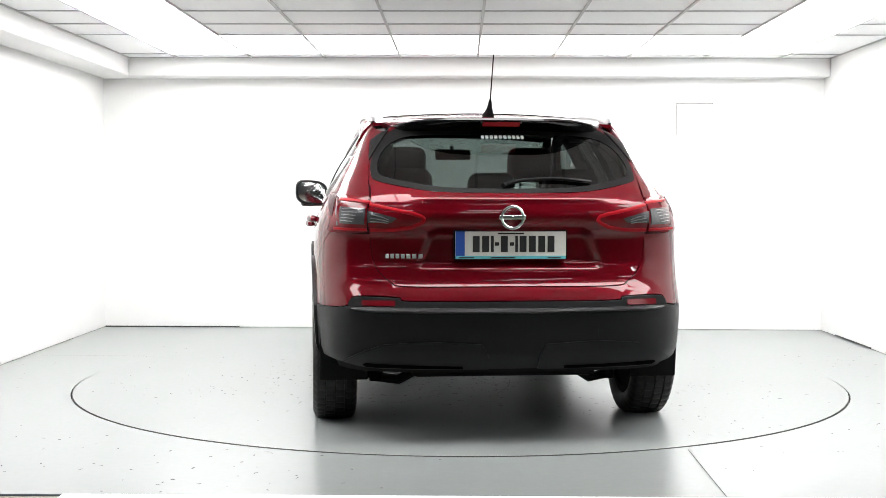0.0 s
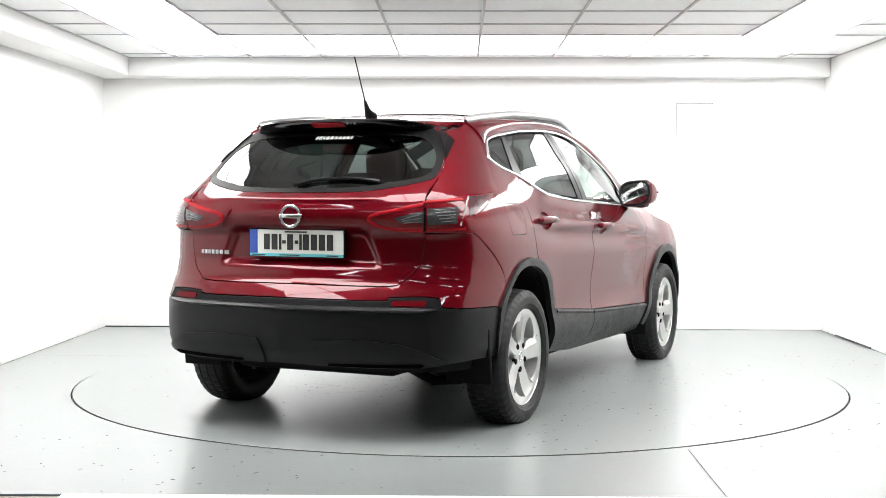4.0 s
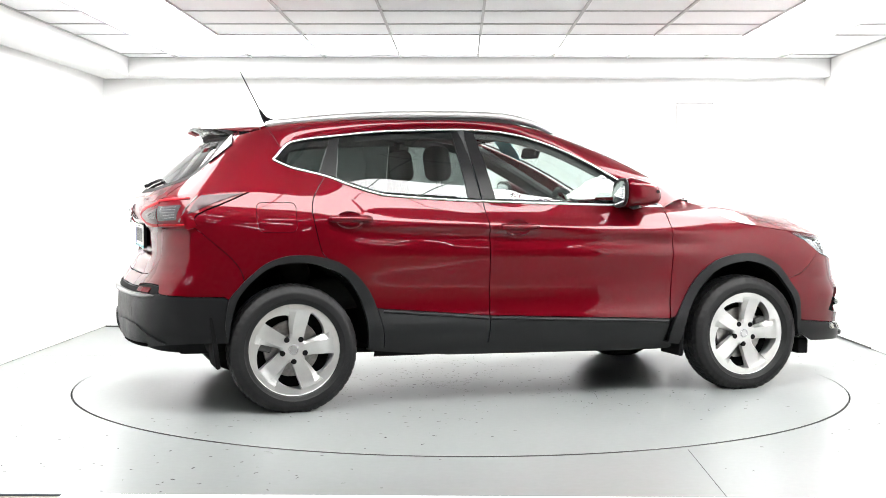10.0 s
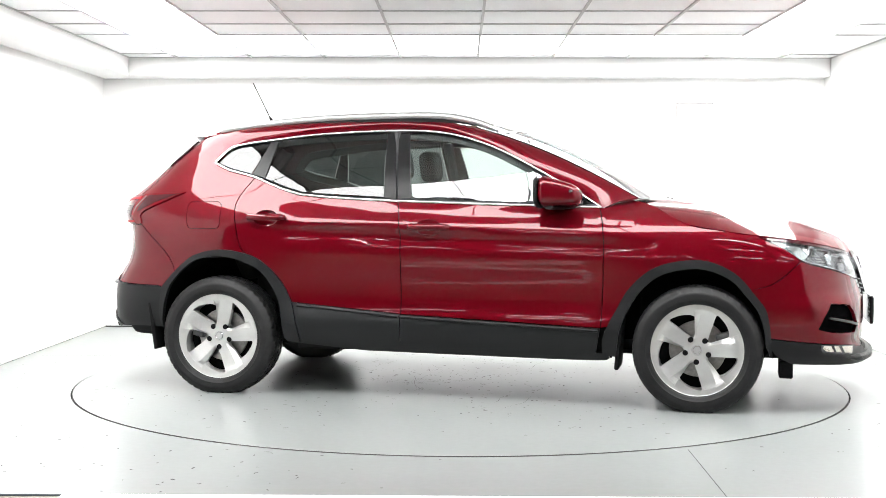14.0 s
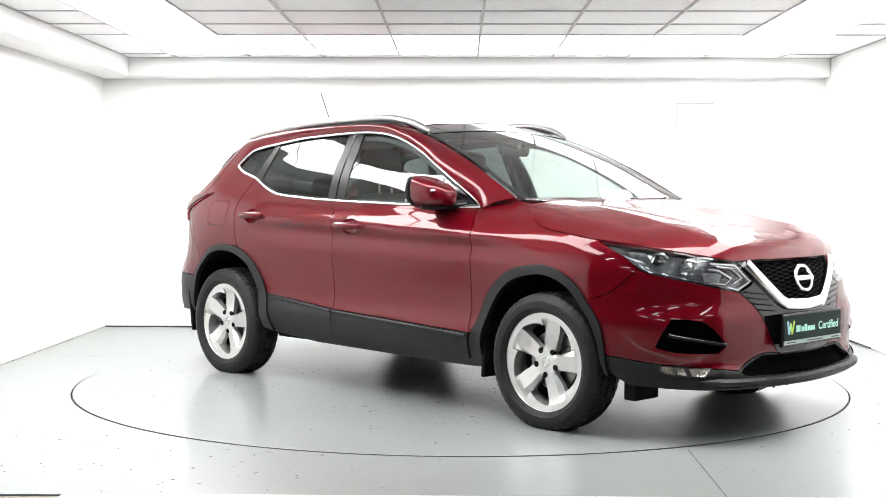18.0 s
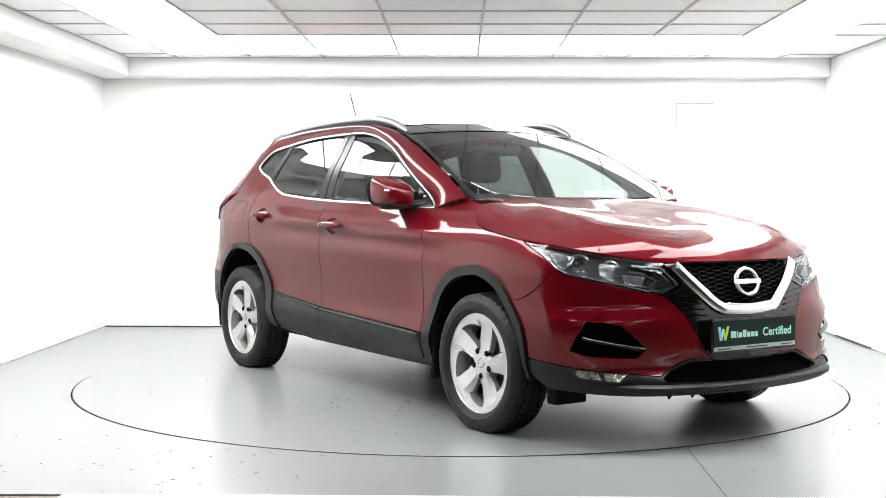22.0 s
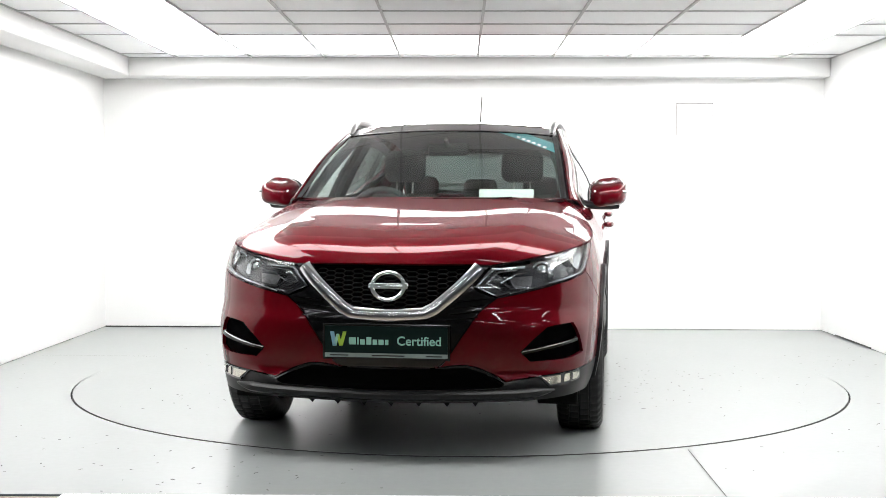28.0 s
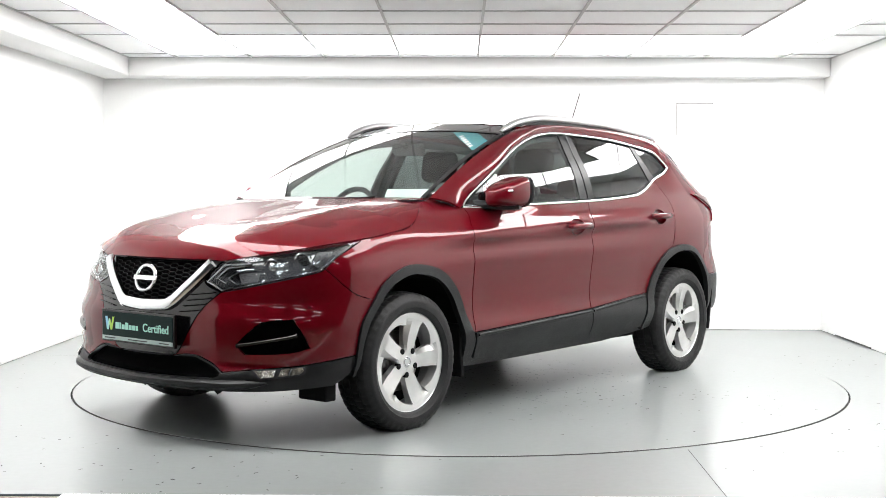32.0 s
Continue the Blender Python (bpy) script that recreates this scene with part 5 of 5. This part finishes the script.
# stickers
for k in range(10):
    q = .125 - k * .029
    panel("window_lettering", tail, rounded(q - .021, q, 1.386, 1.402, .004, 2), PAPER, car, "white bars in a row on the rear window", gap=0, lift=.003, depth=.001, step=.05)
panel("screen_sticker", windscreen, outline([(.855, .46), (.855, .72)], [(.855, .72), (.70, .965)], [(.70, .965), (.54, .965)], [(.54, .965), (.855, .46)]), TEAL, car, "teal corner sticker on the windscreen", gap=0, lift=-.004, depth=.001, step=.05)
for k in range(6):
    t0 = .16 + .11 * k
    u, v = .838 - .27 * t0, .565 + .40 * t0
    panel("sticker_bar", windscreen, outline([(u, v), (u - .018, v + .026)], [(u - .018, v + .026), (u - .045, v + .012)], [(u - .045, v + .012), (u - .027, v - .014)], [(u - .027, v - .014), (u, v)]), PAPER, car, gap=0, lift=.0, depth=.001, step=.05)

edge = [(.86 * k / 20, -.955) for k in range(21)] + [(.86, -.95 + 1.9 * k / 20) for k in range(1, 20)] + [(.86 - .86 * k / 20, .955) for k in range(21)]
ribbon("windscreen_border", windscreen, edge, .028, GLOSS_BLACK, car, "black windscreen border", height=.001, lift=.0025)


# ---- lamps and grille ----
for sy in (1, -1):
    m = (lambda q, z: nose(q, z)) if sy > 0 else (lambda q, z: nose(-q, z))
    for q, z, r in ((1.157, .815, .036), (.865, .789, .034)):
        c = Vector(m(q, z))
        n = Vector((.80, .60 * sy, 0)) if q > 1 else Vector((.93, .36 * sy, 0))
        turn = n.to_track_quat("Y", "Z").to_matrix().to_4x4()
        bm = bmesh.new()
        lathe(bm, [(0, .0), (r * .6, -.006), (r * .9, -.018), (r, -.03), (r * 1.15, -.02), (r * 1.2, -.035)], 28)
        lens = part("headlamp_projector", bm, LAMP_SILVER if q < 1 else GLOSS_BLACK, HEADLAMPS[sy], "round headlamp projector", smooth=True)
        lens.matrix_basis = Matrix.Translation(c - n * .030) @ turn
        bm = bmesh.new()
        tube(bm, [(r * 1.12 * math.cos(a), -.012, r * 1.12 * math.sin(a)) for a in [math.tau * k / 28 for k in range(28)]], .005, 6, closed=True)
        bmesh.ops.transform(bm, matrix=lens.matrix_basis, verts=bm.verts)
        part("projector_ring", bm, LAMP_SILVER, HEADLAMPS[sy], smooth=True)
    ribbon("daytime_lamp", m, [(.71, .812), (.50, .803), (.398, .726), (.516, .690), (.60, .706)], .014, LAMP_SILVER, HEADLAMPS[sy], "pale boomerang daytime running lamp", height=.012, lift=-.016)
    ribbon("daytime_lamp", m, [(.657, .800), (.525, .790), (.458, .743), (.533, .722)], .009, LAMP_SILVER, HEADLAMPS[sy], height=.010, lift=-.018)
    ribbon("daytime_lamp", m, [(.735, .788), (.648, .782), (.545, .745), (.61, .719), (.752, .724)], .010, LAMP_SILVER, HEADLAMPS[sy], height=.010, lift=-.018)
    ribbon("lamp_rim", m, [(1.50, .846), (1.395, .800), (1.30, .778), (1.10, .758), (.92, .739), (.60, .698)], .010, LAMP_SILVER, HEADLAMPS[sy], "bright lamp rim", height=.010, lift=-.012)
    panel("lamp_reflector", m, outline([(1.29, .868), (1.46, .872)], [(1.46, .872), (1.40, .815), (1.33, .795)], [(1.33, .795), (1.26, .815)], [(1.26, .815), (1.29, .868)]), LAMP_SILVER, HEADLAMPS[sy], gap=0, lift=-.024, depth=.006)
    panel("lamp_reflector", m, outline([(1.20, .852), (1.27, .857)], [(1.27, .857), (1.25, .822)], [(1.25, .822), (1.20, .852)]), PAPER, HEADLAMPS[sy], gap=0, lift=-.020, depth=.006)
    panel("lamp_reflector", m, outline([(.93, .815), (.99, .818)], [(.99, .818), (.985, .772)], [(.985, .772), (.92, .765)], [(.92, .765), (.93, .815)]), LAMP_SILVER, HEADLAMPS[sy], gap=0, lift=-.026, depth=.006)
    panel("lamp_reflector", m, outline([(.60, .770), (.78, .778)], [(.78, .778), (.77, .735)], [(.77, .735), (.64, .728)], [(.64, .728), (.60, .770)]), LAMP_CELL, HEADLAMPS[sy], gap=0, lift=-.028, depth=.006)
    # vents beside the chrome band
    for k in range(4):
        z = .665 - .026 * k
        ribbon("grille_vent", m, [(.30 - .018 * k, z), (.40 - .020 * k, z + .008), (.47 - .022 * k, z + .014)], .006, GLOSS_BLACK, car, height=.008, lift=.004)
    panel("fog_cell", m, outline([(.845, .339), (1.03, .346)], [(1.03, .346), (1.045, .315)], [(1.045, .315), (.935, .310)], [(.935, .310), (.845, .339)]), AMBER, FOGS[sy], "pale reflector cell", gap=0, lift=.0085, depth=.004, bulge=.005, step=.02)
    panel("fog_cell", m, outline([(1.075, .348), (1.26, .355)], [(1.26, .355), (1.285, .340), (1.265, .325)], [(1.265, .325), (1.085, .317)], [(1.085, .317), (1.075, .348)]), AMBER, FOGS[sy], "pale reflector cell", gap=0, lift=.0085, depth=.004, bulge=.005, step=.02)
    ribbon("fog_divider", m, [(1.16, .351), (1.165, .336), (1.17, .322)], .010, LAMP_DARK, FOGS[sy], height=.004, lift=.013)
    # red and clear pieces in the tail lamps
    t = (lambda q, z: tail(q, z)) if sy > 0 else (lambda q, z: tail(-q, z))
    loop = spline([(.955, 1.070), (.82, 1.058), (.55, 1.030)], 4) + spline([(.487, 1.018), (.472, 1.005), (.487, .992)], 3) + spline([(.55, .972), (.68, .962), (.885, .960)], 4)
    ribbon("lamp_bar", t, loop, .017, LAMP_RED, TAIL_LAMPS[sy], "bright red lamp bar", height=.003, lift=.010)
    for k in range(3):
        ribbon("lamp_rib", t, [(.73, 1.006 - .007 * k), (.80, 1.016 - .010 * k), (.90, 1.024 - .013 * k)], .0035, LAMP_CELL, TAIL_LAMPS[sy], height=.0015, lift=.0158)

# honeycomb of the grille inside the chrome band
bm = bmesh.new()
a = .030
for i in range(-9, 10):
    for j in range(0, 8):
        q, z = i * a * 1.5, .640 + j * a * .80 * .82 + (a * .35 if i % 2 else 0)
        if z > .812 or abs(q) > .135 + (z - .63) * 1.30:
            continue
        ring = [(q + a * 1.0 * math.cos(radians(60 * k)), z + a * .40 * math.sin(radians(60 * k))) for k in range(6)]
        tube(bm, [Vector(nose(*p)) + Vector((-.012, 0, 0)) for p in ring], .0034, 4, closed=True)
part("grille_mesh", bm, MATT_BLACK, car, "black honeycomb grille mesh")
tagged(car.children[-1], kind="stuff")
# lower lip teeth
for k in range(7):
    y = -.36 + .12 * k
    bm = bmesh.new()
    v = [bm.verts.new((2.13 - .35 * y * y, y + d, .238)) for d in (-.022, .022)] + [bm.verts.new((2.11 - .35 * y * y, y, .205)), bm.verts.new((2.05 - .35 * y * y, y + .02, .238))]
    for t in ((0, 1, 2), (1, 3, 2), (3, 0, 2), (0, 3, 1)):
        bm.faces.new([v[i] for i in t])
    bmesh.ops.recalc_face_normals(bm, faces=bm.faces)
    part("lip_tooth", bm, MATT_BLACK, car)
ribbon("lower_lip", nose, spline([(1.0, .290), (.8, .281), (.5, .275), (0, .270), (-.5, .275), (-.8, .281), (-1.0, .290)]), .040, PLASTIC, car, "rounded black bumper lip", height=.022, lift=.002, taper=9)

# ---- light-blocking shell, underside and cabin ----
SS, ZZ = np.arange(-3.6, 3.501, .06), np.arange(.26, 1.05, .05)


def shell(f, inset):
    bm = bmesh.new()
    grid = {}
    for i, s in enumerate(SS):
        for j, z in enumerate(ZZ):
            x, y, zz = f(s, z)
            k = inset / max(.2, math.hypot(x * .45, y))
            grid[i, j] = bm.verts.new((x * (1 - k * .5), y * (1 - k), zz))
    for i in range(len(SS) - 1):
        for j in range(len(ZZ) - 1):
            q = [grid[i, j], grid[i + 1, j], grid[i + 1, j + 1], grid[i, j + 1]]
            c = sum((v.co for v in q), Vector()) / 4
            if min(math.hypot(c.x - wx, c.z - .345) for wx in (1.32, -1.32)) < .44 and abs(c.y) > .45:
                continue
            if c.z > .80 and c.x > 1.0 or c.z < .30 and abs(c.x) > 1.75:
                continue
            bm.faces.new(q)
    return bm


# added black shell just inside the skin, blocks light through the panel gaps
for f in (right, left):
    part("inner_shell", shell(f, .045), MATT_BLACK, car)
part("floor_pan", box(bmesh.new(), -1.60, 1.95, -.60, .60, .26, .29, .01), MATT_BLACK, car)
part("engine_tray", box(bmesh.new(), 1.0, 2.06, -.52, .52, .27, .80, .02), MATT_BLACK, car)
part("rear_silencer", box(bmesh.new(), -1.86, -1.60, -.44, .44, .262, .38, .03), MATT_BLACK, car, "dull black silencer", smooth=True)
bm = bmesh.new()
tube(bm, [(-1.32, -.70, .33), (-1.32, -.3, .27), (-1.32, .3, .27), (-1.32, .70, .33)], .035, 8)
part("rear_axle", bm, MATT_BLACK, car, smooth=True)
for sy in (1, -1):
    bm = bmesh.new()
    tube(bm, [(-1.34, sy * .66, .24), (-1.42, sy * .58, .205), (-1.52, sy * .48, .205), (-1.58, sy * .38, .27)], .024, 8)
    part("suspension_arm", bm, MATT_BLACK, car, smooth=True)
    bm = bmesh.new()
    tube(bm, [(-1.47, sy * .585, .195), (-1.47, sy * .59, .34), (-1.46, sy * .56, .56)], .034, 10)
    part("damper", bm, MATT_BLACK, car, smooth=True)
panel("headliner", lambda x, v: (roof(x, v)[0], roof(x, v)[1] * .97, roof(x, v)[2] - .035), strip(16, -1.5, .08, -1, 1), HEADLINER, car, gap=0, step=.1, depth=0, away=(0, 0, -1))
# dashboard
bm = bmesh.new()
prof = [(1.06, 1.045), (.80, 1.060), (.62, 1.050), (.55, 1.0), (.56, .88), (.66, .70)]
rows = [[bm.verts.new((x - .10 * (y / .68) ** 2 * (x > .7), y, z + .012 * math.exp(-((y + .37) / .2) ** 2) * (x < .9))) for x, z in prof] for y in np.linspace(-.70, .70, 15)]
for r0, r1 in zip(rows, rows[1:]):
    for i in range(len(prof) - 1):
        bm.faces.new((r0[i], r0[i + 1], r1[i + 1], r1[i]))
bmesh.ops.recalc_face_normals(bm, faces=bm.faces)
part("dashboard", bm, CABIN_PLASTIC, car, "charcoal dashboard", smooth=True)
bm = bmesh.new()
tube(bm, [(0, .182 * math.cos(a), .182 * math.sin(a)) for a in [math.tau * k / 36 for k in range(36)]], .016, 8, closed=True)
st = part("steering_wheel", bm, CABIN_PLASTIC, car, "black steering wheel", smooth=True)
st.matrix_basis = pose(.44, -.37, .985, 0, -24, 0)
bm = bmesh.new()
box(bm, -.01, .05, -.07, .07, -.06, .05, .02)
box(bm, .0, .02, -.18, .18, -.025, .015, .005)
box(bm, .0, .02, -.025, .025, -.18, 0, .005)
part("wheel_hub", bm, CABIN_PLASTIC, st, smooth=True)
# paper on the dashboard
bm = box(bmesh.new(), -.001, .001, -.145, .145, 0, .068)
pp = part("paper_sheet", bm, PAPER, car, "white paper sheet propped behind the windscreen")
pp.matrix_basis = pose(.80, .375, 1.088, 0, -30, 0)
# inside mirror
bm = box(bmesh.new(), -.02, .02, -.115, .115, -.035, .035, .018)
im = part("inside_mirror", bm, MATT_BLACK, car, "black inside mirror", smooth=True)
im.matrix_basis = pose(.33, 0, 1.375, 0, 15, 0)
part("mirror_stalk", tube(bmesh.new(), [(.02, 0, .02), (.06, 0, .07)], .012, 8), MATT_BLACK, im)


def seat(x, y, w, z0, back_top, name="seat", lean=14):
    bm = box(bmesh.new(), -.25, .27, -w / 2, w / 2, -.16, .03, .05)
    s = part(name, bm, CABIN, car, "charcoal cloth seat", smooth=True)
    s.matrix_basis = pose(x, y, z0, 0, -6, 0)
    bm = box(bmesh.new(), -.075, .075, -w * .46, w * .46, 0, back_top - z0 - .02, .06)
    b = part("backrest", bm, CABIN, s, smooth=True)
    b.matrix_basis = pose(-.27, 0, 0, 0, -lean, 0)
    return s


def headrest(x, y, z, w=.25, h=.19):
    bm = box(bmesh.new(), -.055, .055, -w / 2, w / 2, -h / 2, h / 2, .052)
    r = part("headrest", bm, CABIN, car, "charcoal headrest", smooth=True)
    r.matrix_basis = pose(x, y, z, 0, -8, 0)
    for d in (-.05, .05):
        part("headrest_post", tube(bmesh.new(), [(0, d, -h / 2), (0, d, -h / 2 - .08)], .006, 6), STEEL, r)


for y in (-.37, .37):
    seat(.05, y, .50, .62, 1.20)
    headrest(-.395, y, 1.295, .26, .20)
for y in (-.42, 0, .42):
    seat(-.95, y, .42, .66, 1.12, "rear_seat", 18)
    headrest(-1.40 if y else -1.38, y, 1.175 if y else 1.155, .24, .15)
part("parcel_shelf", box(bmesh.new(), -1.90, -1.42, -.60, .60, 1.04, 1.06, .006), CABIN_PLASTIC, car)
for sy in (1, -1):
    for z0, z1, x0, x1, nm in ((.45, 1.07, -.25, .80, "door_card"), (.82, 1.09, -1.12, -.28, "door_card")):
        part(nm, box(bmesh.new(), x0, x1, sy * .775 - .02, sy * .775 + .02, z0, z1, .015), CABIN_PLASTIC, car)
    bm = bmesh.new()
    tube(bm, [(-.30, sy * .80, 1.05), (-.33, sy * .70, 1.28), (-.34, sy * .60, 1.46)], .035, 8)
    part("pillar_lining", bm, CABIN_PLASTIC, car, smooth=True)
    bm = bmesh.new()
    tube(bm, [(.86, sy * .70, 1.06), (.5, sy * .645, 1.26), (.14, sy * .575, 1.44)], .028, 8)
    part("pillar_lining", bm, CABIN_PLASTIC, car, smooth=True)
    bm = bmesh.new()
    tube(bm, [(-1.50, sy * .66, 1.08), (-1.52, sy * .58, 1.28), (-1.42, sy * .53, 1.42)], .05, 8)
    part("pillar_lining", bm, CABIN_PLASTIC, car, smooth=True)


# ---- what moves ----
TURN = ((0, 96.79), (1, 89.05), (2, 81.25), (3, 73.55), (4, 65.8), (5, 57.95), (6, 50.08), (7, 42.25), (8, 34.40), (9, 26.55), (10, 18.84), (11, 11.05), (12, 3.23),
        (13, -4.57), (14, -12.58), (15, -20.6), (16, -28.7), (17, -36.89), (17.5, -40.96), (18, -44.89), (18.5, -48.34), (19, -51.01), (19.5, -53.05), (20, -54.27),
        (20.5, -54.66), (21, -54.68), (21.5, -54.83), (22, -55.52), (22.5, -57.01), (23, -59.27), (23.5, -62.18), (24, -65.72), (24.5, -69.64), (25, -73.62),
        (26, -81.55), (27, -89.4), (28, -97.25), (29, -105.15), (30, -113.11), (31, -121.05), (32, -128.81))


def motions():
    walk(car, [(t, pose(0, 0, 0, 0, 0, a) @ pose(.128, -.010, 0)) for t, a in TURN])
    walk(turntable, [(t, pose(0, 0, 0, 0, 0, a)) for t, a in TURN])


motions()
